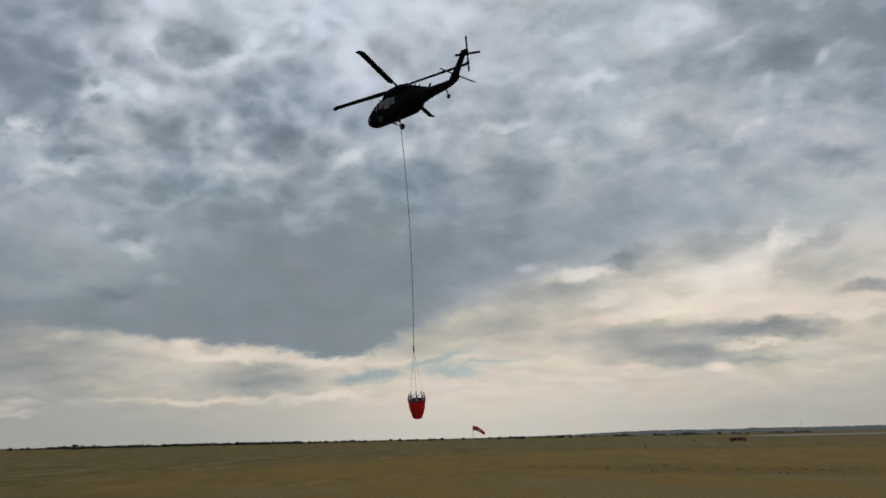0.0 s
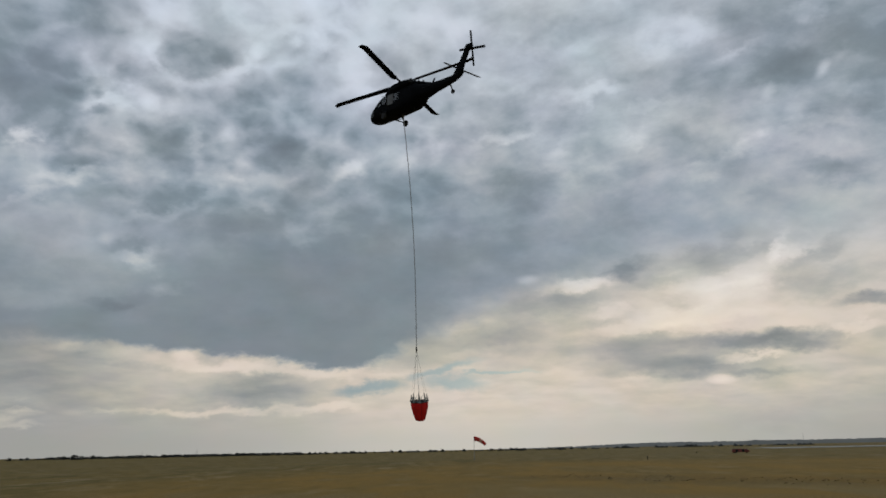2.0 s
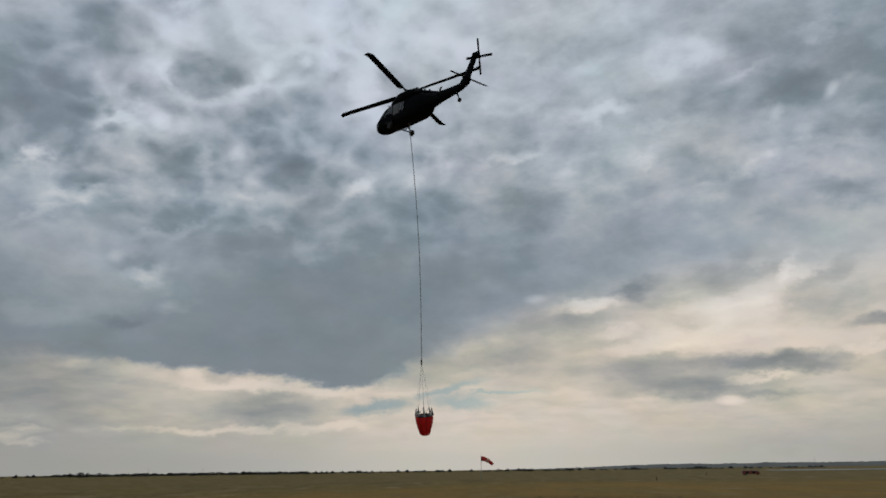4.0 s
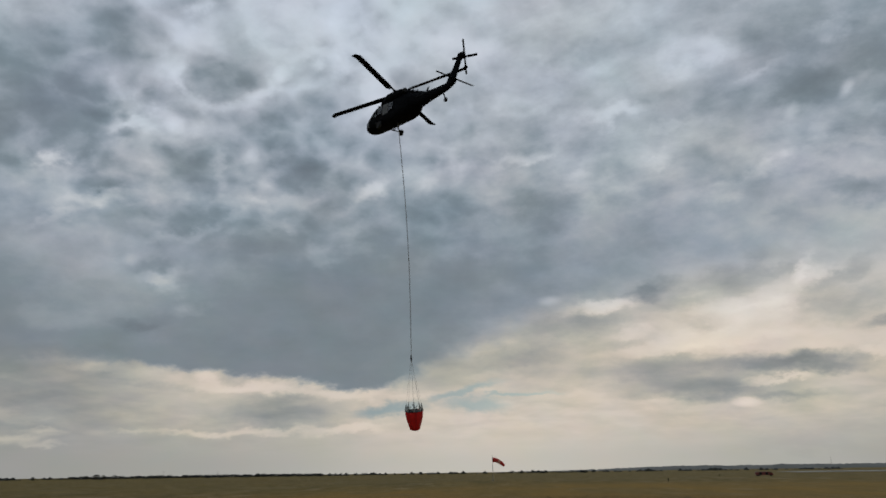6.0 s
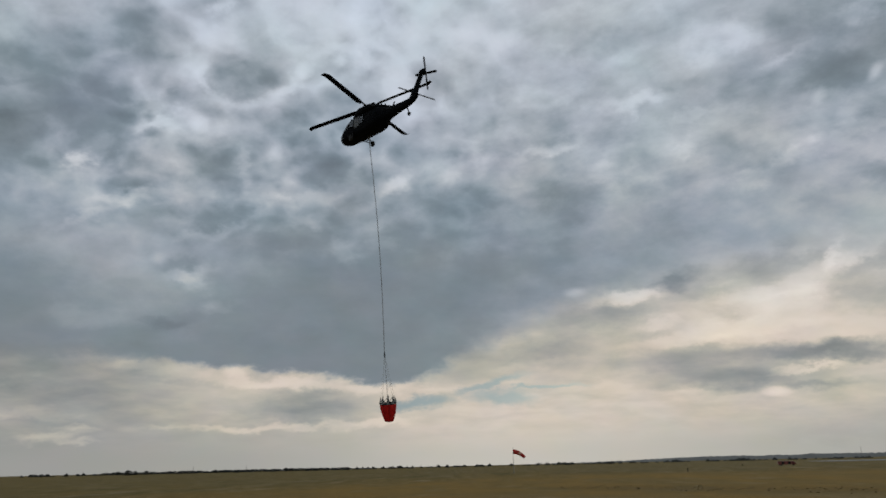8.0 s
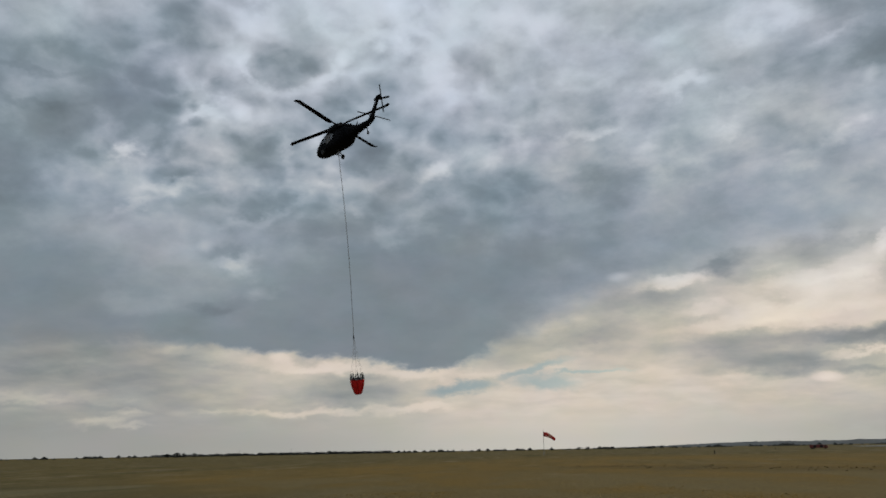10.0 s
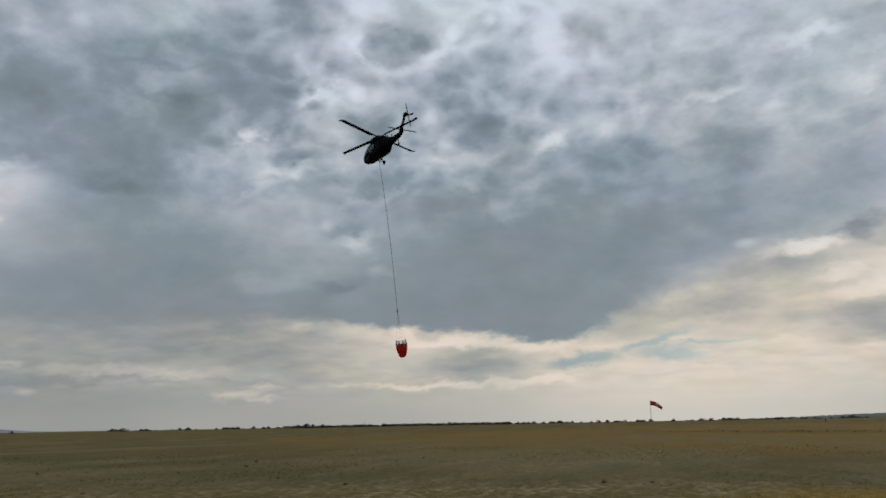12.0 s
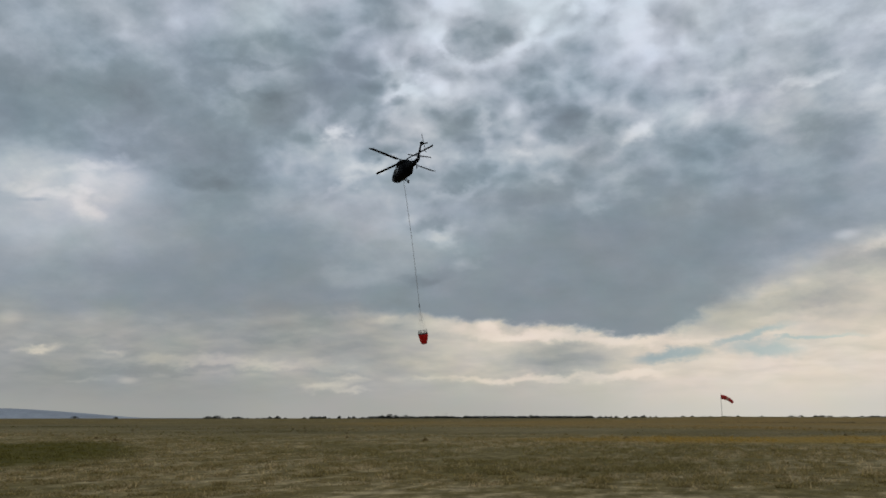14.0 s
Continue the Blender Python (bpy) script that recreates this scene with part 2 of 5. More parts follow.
# bright gaps under the deck
for spot in (
        (6.3, 11.6, 0.73, 0.28, 2, 0.086), (10.2, 11.2, 2.23, 0.47, 5, 0.133), (8.4, 9.8, 2.64, 0.56, 2, -0.055),
        (5.0, 7.5, 2.64, 0.71, 10, -0.059), (8.8, 6.5, 3.54, 0.78, 6, -0.043), (11.2, 8.4, 1.56, 0.31, 7, -0.039),
        (19.7, 9.8, 4.73, 1.29, 9, 0.047), (23.9, 11.9, 1.18, 0.66, 43, 0.071), (15.9, 8.5, 3.47, 0.50, 10, 0.059),
        (13.4, 11.9, 2.89, 0.51, 6, -0.059), (25.2, 11.6, 2.11, 0.51, 21, -0.071), (25.3, 9.9, 3.10, 0.58, 8, -0.063),
        (18.4, 11.3, 2.23, 0.46, 15, -0.024), (21.5, 6.5, 3.93, 0.55, -1, -0.180), (23.6, 6.7, 1.71, 0.36, 1, -0.055),):
    puff(*spot)
# low clouds to the east
for spot in (
        (14.2, 6.6, 2.66, 0.77, 3, -0.118), (16.3, 5.1, 4.14, 0.61, -1, -0.125), (18.0, 5.9, 2.19, 0.45, 2, -0.047),
        (21.2, 5.5, 2.17, 0.18, 7, 0.078), (18.9, 4.2, 0.79, 0.26, -3, 0.125), (21.6, 4.4, 1.91, 0.29, 2, -0.047),
        (28.5, 8.6, 1.78, 0.35, -3, -0.133), (26.3, 6.8, 2.36, 0.29, 3, 0.071), (28.8, 6.6, 0.69, 0.42, -5, -0.055),
        (1.6, 8.4, 2.43, 0.40, 16, 0.031), (2.8, 6.7, 2.41, 0.32, 8, 0.035), (13.3, 4.2, 1.14, 0.31, -2, 0.024),
        (21.7, 1.5, 2.74, 0.57, -2, -0.024), (24.6, 6.0, 1.68, 0.29, 1, -0.039),):
    puff(*spot)
# deck to the far west
for spot in (
        (-37.3, 16.2, 2.01, 0.54, -3, -0.086), (-37.2, 17.5, 2.41, 1.00, 5, -0.039), (-46.7, 15.0, 4.08, 1.52, 12, 0.059),
        (-48.4, 12.3, 3.60, 0.93, 6, 0.031), (-47.0, 14.3, 2.03, 0.29, 7, 0.039), (-49.7, 14.6, 1.29, 0.42, 8, 0.035),
        (-45.5, 13.5, 0.90, 0.55, -29, 0.055), (-44.4, 16.7, 2.55, 0.33, 17, 0.047), (-47.1, 15.0, 0.88, 0.62, 7, -0.055),
        (-48.6, 13.8, 0.66, 0.11, 7, -0.055), (-28.9, 19.9, 0.91, 0.39, 38, 0.078), (-30.9, 19.4, 1.07, 0.39, 3, -0.047),
        (-26.1, 24.9, 0.56, 0.68, 2, -0.055), (-40.7, 26.2, 0.66, 0.50, 9, 0.051), (-44.0, 24.9, 0.74, 0.28, 10, 0.043),):
    puff(*spot)
for spot in (
        (-35.0, 24.3, 2.52, 0.19, 9, -0.031), (-34.9, 22.1, 2.91, 0.19, 8, -0.031),):
    puff(*spot)
# low bands to the far west
for spot in (
        (-47.4, 4.3, 1.19, 0.25, 2, 0.110), (-43.0, 4.4, 0.90, 0.18, 2, 0.055), (-49.3, 6.3, 0.63, 0.39, 3, 0.055),
        (-35.8, 3.8, 7.46, 0.30, -1, 0.047), (-42.0, 2.5, 0.52, 0.18, 1, 0.055), (-44.6, 2.5, 1.20, 0.14, 1, 0.031),
        (-28.9, 2.3, 1.63, 0.31, 5, 0.078), (-27.4, 2.9, 1.26, 0.16, 0, 0.055), (-25.0, 6.9, 0.80, 0.36, 0, 0.027),
        (-39.5, 3.2, 7.17, 0.22, 1, -0.031), (-46.5, 5.0, 3.94, 0.21, 2, -0.024), (-32.1, 5.5, 3.86, 0.23, 1, -0.024),):
    puff(*spot)
# small lumps and wisps over the west
for spot in (
        (-20.1, 30.7, 1.24, 0.47, 18, 0.078), (-24.3, 26.5, 2.69, 1.31, 9, 0.035), (-24.3, 23.8, 2.35, 0.41, 18, -0.059),
        (-21.1, 23.0, 1.96, 0.90, 12, 0.055), (-24.4, 22.4, 0.94, 0.41, 23, 0.055), (-23.8, 22.2, 0.53, 0.30, 7, -0.055),
        (-28.8, 20.0, 1.05, 0.33, 19, 0.055), (-30.9, 22.5, 2.73, 1.63, 11, -0.031), (-10.0, 15.2, 1.15, 0.72, 1, 0.055),
        (-12.5, 20.7, 1.25, 0.94, 3, -0.043),):
    puff(*spot)
# small lumps and wisps overhead
for spot in (
        (-0.9, 21.7, 3.01, 0.63, 38, 0.047), (-2.1, 18.4, 3.81, 1.12, 4, -0.031), (5.1, 21.9, 2.20, 0.51, 11, 0.047),
        (2.4, 18.6, 1.35, 0.40, 7, 0.024), (22.4, 28.2, 2.61, 1.27, -13, -0.051), (25.8, 24.1, 1.73, 1.13, -13, -0.055),
        (27.5, 27.5, 1.37, 0.38, 9, 0.063), (21.3, 25.6, 1.57, 0.25, 18, 0.031), (11.3, 30.0, 1.36, 0.88, -8, 0.031),
        (18.5, 27.8, 1.65, 0.47, -6, 0.024), (25.1, 19.8, 1.78, 0.61, 9, 0.051),):
    puff(*spot)
# pale patches in the west
for spot in (
        (-21.2, 13.0, 1.49, 0.50, 8, 0.039), (-24.1, 13.1, 2.87, 1.05, 4, 0.031), (-19.0, 11.0, 0.98, 0.38, 2, 0.031),
        (-27.3, 9.9, 2.37, 0.65, 3, 0.024), (-22.6, 9.9, 1.15, 0.30, -12, -0.043), (-27.5, 7.8, 4.00, 0.32, 3, -0.024),
        (-24.7, 6.8, 1.80, 0.25, 2, 0.031), (-20.5, 6.4, 2.25, 0.45, 1, 0.043),):
    puff(*spot)
# broken cloud under the deck
for spot in (
        (13.1, 11.6, 1.60, 0.42, 1, -0.071), (15.1, 10.9, 1.72, 0.42, 4, -0.055), (18.9, 12.6, 1.66, 0.82, 4, -0.086),
        (21.8, 12.5, 1.25, 0.33, -2, -0.047), (19.5, 10.1, 2.47, 0.89, 5, 0.039), (23.6, 12.4, 0.40, 1.01, -37, 0.094),
        (21.9, 10.3, 2.12, 0.26, 4, 0.039), (16.9, 9.5, 1.31, 0.41, 1, -0.063), (18.0, 8.1, 3.92, 0.41, 4, 0.055),
        (11.9, 9.1, 0.99, 0.50, -3, 0.055), (9.7, 10.5, 1.64, 0.51, -3, -0.047), (23.8, 10.4, 1.53, 0.47, 14, -0.063),
        (21.2, 4.5, 1.74, 0.18, 2, -0.039),):
    puff(*spot)

# texture: sagging cells to the west, slanting streaks to the east, flat wisps low down
calm = smooth(sky, height, 3.0, 11.0)
rise = smooth(sky, height, 11.0, 22.0)
east = smooth(sky, azimuth, -8.0, 10.0)
cells_zone = math_node(sky, "MULTIPLY", rise, math_node(sky, "MULTIPLY_ADD", east, -0.7, 1.0))
cells_zone = math_node(sky, "MULTIPLY", cells_zone, math_node(sky, "MULTIPLY_ADD", smooth(sky, azimuth, -40.0, -26.0), 0.7, 0.3))
swirl = noise_node(sky, layer, 8.0, 4.0, 0.55).outputs["Color"]
swirl = vec_node(sky, "MULTIPLY_ADD", vec_node(sky, "SUBTRACT", swirl, (0.5, 0.5, 0.5)), (0.10, 0.10, 0.0), layer)
for scale, soft, mean, amount in ((12.0, 0.6, 0.36, 0.19), (26.0, 0.5, 0.38, 0.16)):
    n = sky.nodes.new("ShaderNodeTexVoronoi")
    n.voronoi_dimensions, n.feature = "2D", "SMOOTH_F1"
    link(sky, swirl, n.inputs["Vector"])
    n.inputs["Scale"].default_value, n.inputs["Smoothness"].default_value = scale, soft
    value = math_node(sky, "MULTIPLY_ADD", math_node(sky, "SUBTRACT", n.outputs["Distance"], mean), math_node(sky, "MULTIPLY", cells_zone, amount), value)


def fbm(vector, scale, detail, rough, distortion=0.0):
    return math_node(sky, "SUBTRACT", noise_node(sky, vector, scale, detail, rough, distortion=distortion).outputs["Fac"], 0.5)


turned = sky.nodes.new("ShaderNodeMapping")
turned.vector_type = "TEXTURE"
link(sky, layer, turned.inputs["Vector"])
turned.inputs["Rotation"].default_value = (0, 0, radians(-26))
turned.inputs["Scale"].default_value = (1.0, 0.45, 1.0)
streaks = fbm(turned.outputs[0], 6.5, 6.0, 0.58, 0.2)
value = math_node(sky, "MULTIPLY_ADD", streaks, math_node(sky, "MULTIPLY", math_node(sky, "MULTIPLY_ADD", east, 0.20, 0.04), rise), value)
veins = math_node(sky, "ABSOLUTE", fbm(swirl, 9.0, 6.0, 0.55))
value = math_node(sky, "MULTIPLY_ADD", math_node(sky, "SUBTRACT", 0.085, veins), math_node(sky, "MULTIPLY", rise, math_node(sky, "MULTIPLY_ADD", east, -0.06, 0.26)), value)
value = math_node(sky, "MULTIPLY_ADD", fbm(layer, 12.0, 7.0, 0.58), math_node(sky, "MULTIPLY", calm, math_node(sky, "MULTIPLY_ADD", rise, 0.20, 0.14)), value)
value = math_node(sky, "MULTIPLY_ADD", fbm(flat_layer, 6.0, 5.0, 0.5, 0.2), math_node(sky, "MULTIPLY", smooth(sky, height, 0.8, 4.0), math_node(sky, "MULTIPLY_ADD", deck, -0.11, 0.16)), value)

# the brightest gaps and the thickest lumps level off
value = math_node(sky, "MULTIPLY_ADD", math_node(sky, "MAXIMUM", math_node(sky, "SUBTRACT", 0.55, value), 0.0), 0.45, value)
value = math_node(sky, "MULTIPLY_ADD", math_node(sky, "MAXIMUM", math_node(sky, "SUBTRACT", value, 0.80), 0.0), -0.5, value)

# away from the field of view the cover goes on evenly
around = math_node(sky, "MULTIPLY", math_node(sky, "SUBTRACT", 1.0, smooth(sky, math_node(sky, "ABSOLUTE", azimuth), 52.0, 75.0)),
                   math_node(sky, "SUBTRACT", 1.0, smooth(sky, height, 36.0, 50.0)))
value = mix_value(sky, around, math_node(sky, "MULTIPLY_ADD", fbm(layer, 5.0, 5.0, 0.6), 0.25, 0.66), value)

# blue-grey where the cover is thick or high, cream where light comes through low down
level = math_node(sky, "POWER", math_node(sky, "MAXIMUM", value, 0.2), 2.2)
low_down = math_node(sky, "SUBTRACT", 1.0, smooth(sky, height, 7.0, 19.0))
open_low = math_node(sky, "MULTIPLY", low_down, math_node(sky, "MULTIPLY_ADD", deck, -0.65, 1.0))
warm = math_node(sky, "MULTIPLY", open_low, math_node(sky, "MULTIPLY_ADD", smooth(sky, value, 0.52, 0.78), 0.52, 0.48))
lit_through = math_node(sky, "MULTIPLY", smooth(sky, value, 0.60, 0.82), math_node(sky, "MULTIPLY_ADD", smooth(sky, height, 13.0, 26.0), -0.45, 0.50))
warm = math_node(sky, "MAXIMUM", warm, math_node(sky, "MULTIPLY_ADD", east, 0.05, lit_through))
cool = mix_color(sky, smooth(sky, value, 0.50, 0.72), (0.805, 1.0, 1.170), (0.885, 1.0, 1.145))
cream = mix_color(sky, smooth(sky, value, 0.68, 0.82), (1.065, 1.0, 0.850), (1.130, 1.0, 0.860))
tint = mix_color(sky, warm, cool, cream)
# slow drifts between lavender and teal, and a greyer haze at the horizon
drift = vec_node(sky, "SUBTRACT", noise_node(sky, layer, 7.0, 4.0, 0.55).outputs["Color"], (0.5, 0.5, 0.5))
tint = vec_node(sky, "MULTIPLY_ADD", drift, (0.18, 0.03, 0.20), tint)
haze = math_node(sky, "MULTIPLY", math_node(sky, "SUBTRACT", 1.0, smooth(sky, height, 0.0, 3.5)), 0.5)
tint = mix_color(sky, haze, tint, (1.0, 1.0, 0.93))
cloud = mix_color(sky, 1.0, tint, level, "MULTIPLY")

# clear gaps where the blue shows
gap = None
for az, el, rx, ry, tilt in ((0.0, 5.34, 2.32, 0.28, 13),
             (0.7, 4.46, 2.00, 0.48, -4),
             (-5.2, 4.22, 2.08, 0.32, 6),
             (3.6, 5.10, 2.40, 0.14, 5)):
    clear_part = puff_value(az, el, rx, ry, tilt, 0.8, 1.75)
    gap = clear_part if gap is None else math_node(sky, "MAXIMUM", gap, clear_part)
gap = math_node(sky, "MULTIPLY", gap, 0.78, clamp=True)


air = sky.nodes.new("ShaderNodeTexSky")
air.sky_type, air.sun_disc = "NISHITA", False
air.sun_elevation, air.sun_rotation = radians(SUN_HEIGHT), radians(SUN_AZIMUTH)
air.air_density, air.dust_density, air.ozone_density = 1.2, 0.6, 0.0
link(sky, vec_node(sky, "NORMALIZE", vec_node(sky, "ADD", ray, (0.0, 0.0, 0.55))), air.inputs["Vector"])
clear = sky.nodes.new("ShaderNodeBackground")
link(sky, mix_color(sky, 1.0, air.outputs[0], (0.86, 1.05, 0.94), "MULTIPLY"), clear.inputs[0])
clear.inputs[1].default_value = 0.058
cover = sky.nodes.new("ShaderNodeBackground")
link(sky, cloud, cover.inputs[0])
cover.inputs[1].default_value = 1.0
both = sky.nodes.new("ShaderNodeMixShader")
link(sky, gap, both.inputs[0])
link(sky, cover.outputs[0], both.inputs[1])
link(sky, clear.outputs[0], both.inputs[2])
out = sky.nodes.new("ShaderNodeOutputWorld")
link(sky, both.outputs[0], out.inputs[0])

sun = new("sun", bpy.data.lights.new("sun", "SUN"))
sun.data.energy, sun.data.angle, sun.data.color = 0.6, radians(14), (1.0, 0.95, 0.86)
sun_from = Vector((math.sin(radians(SUN_AZIMUTH)) * math.cos(radians(SUN_HEIGHT)),
                   math.cos(radians(SUN_AZIMUTH)) * math.cos(radians(SUN_HEIGHT)), math.sin(radians(SUN_HEIGHT))))
sun.matrix_world = look(sun_from * 100, (0, 0, 0))

# ---------------------------------------------------------------- materials


def new_material(name):
    m = bpy.data.materials.new(name)
    m.use_nodes = True
    return m, m.node_tree, m.node_tree.nodes["Principled BSDF"]


def paint(name, color, rough=0.5, metal=0.0, vary=0.25, scale=3.0, bump=0.0, bump_scale=40.0, gloss=0.5):
    """Painted or plain surface with stains at two sizes."""
    m, tree, bsdf = new_material(name)
    co = tree.nodes.new("ShaderNodeTexCoord").outputs["Object"]
    big = noise_node(tree, co, scale, 3.0, 0.6).outputs["Fac"]
    fine = noise_node(tree, co, scale * 9, 4.0, 0.65).outputs["Fac"]
    amount = math_node(tree, "ADD", math_node(tree, "MULTIPLY", big, 0.65), math_node(tree, "MULTIPLY", fine, 0.35))
    dark = tuple(c * (1 - vary) for c in color)
    light = tuple(min(1, c * (1 + vary)) for c in color)
    col = mix_color(tree, smooth(tree, amount, 0.3, 0.7), dark, light)
    link(tree, col, bsdf.inputs["Base Color"])
    link(tree, math_node(tree, "MULTIPLY_ADD", fine, 0.25, rough - 0.12), bsdf.inputs["Roughness"])
    bsdf.inputs["Metallic"].default_value = metal
    bsdf.inputs["Specular IOR Level"].default_value = gloss
    if bump:
        b = tree.nodes.new("ShaderNodeBump")
        b.inputs["Strength"].default_value = bump
        link(tree, noise_node(tree, co, bump_scale, 3.0).outputs["Fac"], b.inputs["Height"])
        link(tree, b.outputs[0], bsdf.inputs["Normal"])
    return m


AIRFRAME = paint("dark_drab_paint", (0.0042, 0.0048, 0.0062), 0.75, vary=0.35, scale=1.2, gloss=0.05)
AIRFRAME_PANEL = paint("faded_grey_paint", (0.11, 0.112, 0.115), 0.65, vary=0.3, scale=2.0)
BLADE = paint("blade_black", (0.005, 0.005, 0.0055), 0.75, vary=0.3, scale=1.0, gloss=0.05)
RUBBER = paint("tyre_rubber", (0.015, 0.015, 0.015), 0.85, vary=0.2, scale=6.0)
STEEL = paint("worn_steel", (0.20, 0.20, 0.20), 0.45, metal=0.7, vary=0.25, scale=5.0)
DARK_STEEL = paint("dark_steel", (0.012, 0.012, 0.013), 0.6, metal=0.0, vary=0.3, scale=5.0, gloss=0.2)
ROPE = paint("cable_sheath", (0.30, 0.30, 0.305), 0.8, vary=0.3, scale=2.0)
BUCKET_RED = paint("red_coated_fabric", (0.62, 0.014, 0.014), 0.6, vary=0.22, scale=2.2, bump=0.25, bump_scale=30.0, gloss=0.25)
BUCKET_RIB = paint("dark_red_webbing", (0.33, 0.010, 0.011), 0.65, vary=0.2, scale=4.0, gloss=0.2)
SOCK_RED = paint("orange_red_fabric", (0.46, 0.030, 0.020), 0.8, vary=0.2, scale=1.5)
SOCK_PALE = paint("faded_white_fabric", (0.50, 0.24, 0.17), 0.8, vary=0.15, scale=1.5)
HANGER = paint("grey_webbing", (0.20, 0.205, 0.195), 0.7, vary=0.2, scale=6.0)
SHROUD = paint("pale_cord", (0.48, 0.48, 0.46), 0.8, vary=0.2, scale=2.0)
POLE = paint("galvanised_pole", (0.30, 0.30, 0.29), 0.5, metal=0.3, vary=0.2, scale=1.0)
TRUCK_RED = paint("dull_red_truck_paint", (0.15, 0.024, 0.018), 0.4, vary=0.25, scale=1.0)
BARK = paint("bark", (0.05, 0.04, 0.03), 0.9, vary=0.3, scale=3.0)
LEAVES = paint("dark_leaves", (0.012, 0.014, 0.009), 0.8, vary=0.45, scale=0.6)
SHRUB = paint("dark_shrub", (0.17, 0.120, 0.050), 0.85, vary=0.4, scale=1.5)
CONCRETE = paint("pale_concrete", (0.185, 0.188, 0.186), 0.8, vary=0.15, scale=0.05)
# scrub hills with distance haze put into the colour as pale blue-grey
HILL = paint("hazed_scrub_hills", (0.27, 0.295, 0.335), 0.95, vary=0.22, scale=0.006)
RIDGE = paint("distant_dark_ridge", (0.072, 0.080, 0.078), 0.95, vary=0.3, scale=0.008)


def glass_material():
    m, tree, bsdf = new_material("tinted_window_glass")
    bsdf.inputs["Base Color"].default_value = (0.14, 0.15, 0.16, 1)
    bsdf.inputs["Transmission Weight"].default_value = 0.9
    bsdf.inputs["Roughness"].default_value = 0.05
    return m


GLASS = glass_material()


def grass_color(tree, co):
    """Colour of the dry field over the plan, and its fine grain."""
    drawn = vec_node(tree, "MULTIPLY", co, (1.0, 0.38, 1.0))
    wide = noise_node(tree, co, 0.008, 3.0, 0.55, distortion=0.5).outputs["Fac"]
    field = noise_node(tree, drawn, 0.026, 5.0, 0.60, distortion=0.5).outputs["Fac"]
    patch = noise_node(tree, drawn, 0.11, 5.0, 0.62, distortion=0.4).outputs["Fac"]
    spots = noise_node(tree, drawn, 0.45, 5.0, 0.68).outputs["Fac"]
    tuft = noise_node(tree, vec_node(tree, "MULTIPLY", co, (1.0, 0.6, 1.0)), 1.5, 4.0, 0.65).outputs["Fac"]
    straw = noise_node(tree, co, 8.0, 3.0, 0.6).outputs["Fac"]
    col = mix_color(tree, smooth(tree, wide, 0.40, 0.60), (0.160, 0.121, 0.050), (0.174, 0.121, 0.041))
    col = mix_color(tree, smooth(tree, field, 0.44, 0.58), col, (0.135, 0.104, 0.041))
    pale = math_node(tree, "MULTIPLY", smooth(tree, math_node(tree, "ADD", math_node(tree, "MULTIPLY", patch, 0.6), math_node(tree, "MULTIPLY", spots, 0.4)), 0.50, 0.66), 0.75)
    col = mix_color(tree, pale, col, (0.270, 0.206, 0.106))
    bleached = math_node(tree, "MULTIPLY", smooth(tree, noise_node(tree, drawn, 0.045, 5.0, 0.6, distortion=0.4).outputs["Fac"], 0.54, 0.67), 0.65)
    col = mix_color(tree, bleached, col, (0.255, 0.195, 0.112))
    green = math_node(tree, "MULTIPLY", smooth(tree, math_node(tree, "SUBTRACT", 1.0, patch), 0.50, 0.62), 0.75)
    col = mix_color(tree, green, col, (0.105, 0.087, 0.034))
    # grey-green grazed turf on the near side
    turf = tree.nodes.new("ShaderNodeMapping")
    turf.vector_type = "TEXTURE"
    link(tree, vec_node(tree, "MULTIPLY_ADD", noise_node(tree, co, 0.015, 4.0).outputs["Color"], (120.0, 160.0, 0.0), co), turf.inputs[0])
    turf.inputs["Location"].default_value = (90.0, 20.0, 0)
    turf.inputs["Scale"].default_value = (340, 300, 1000)
    tf = tree.nodes.new("ShaderNodeTexGradient")
    tf.gradient_type = "SPHERICAL"
    link(tree, turf.outputs[0], tf.inputs[0])
    grazed = math_node(tree, "MULTIPLY", smooth(tree, tf.outputs["Fac"], 0.0, 0.22), math_node(tree, "MULTIPLY_ADD", smooth(tree, patch, 0.40, 0.60), -0.30, 0.80))
    col = mix_color(tree, grazed, col, mix_color(tree, smooth(tree, field, 0.40, 0.60), (0.186, 0.156, 0.084), (0.114, 0.099, 0.049)))
    # golden standing grass towards the runway
    gold = tree.nodes.new("ShaderNodeMapping")
    gold.vector_type = "TEXTURE"
    link(tree, vec_node(tree, "MULTIPLY_ADD", noise_node(tree, co, 0.012, 4.0).outputs["Color"], (160.0, 120.0, 0.0), co), gold.inputs[0])
    gold.inputs["Location"].default_value = (215.0, 335.0, 0)
    gold.inputs["Scale"].default_value = (330, 330, 1000)
    gg = tree.nodes.new("ShaderNodeTexGradient")
    gg.gradient_type = "SPHERICAL"
    link(tree, gold.outputs[0], gg.inputs[0])
    golden = math_node(tree, "MULTIPLY", smooth(tree, gg.outputs["Fac"], 0.0, 0.4), math_node(tree, "MULTIPLY_ADD", smooth(tree, field, 0.42, 0.60), 0.5, 0.42))
    col = mix_color(tree, golden, col, (0.230, 0.143, 0.040))
    # a paler, drier stretch of the field
    dry = tree.nodes.new("ShaderNodeMapping")
    dry.vector_type = "TEXTURE"
    link(tree, vec_node(tree, "MULTIPLY_ADD", noise_node(tree, co, 0.06, 4.0).outputs["Color"], (50.0, 50.0, 0.0), co), dry.inputs[0])
    dry.inputs["Location"].default_value = (58.0, -74.0, 0)
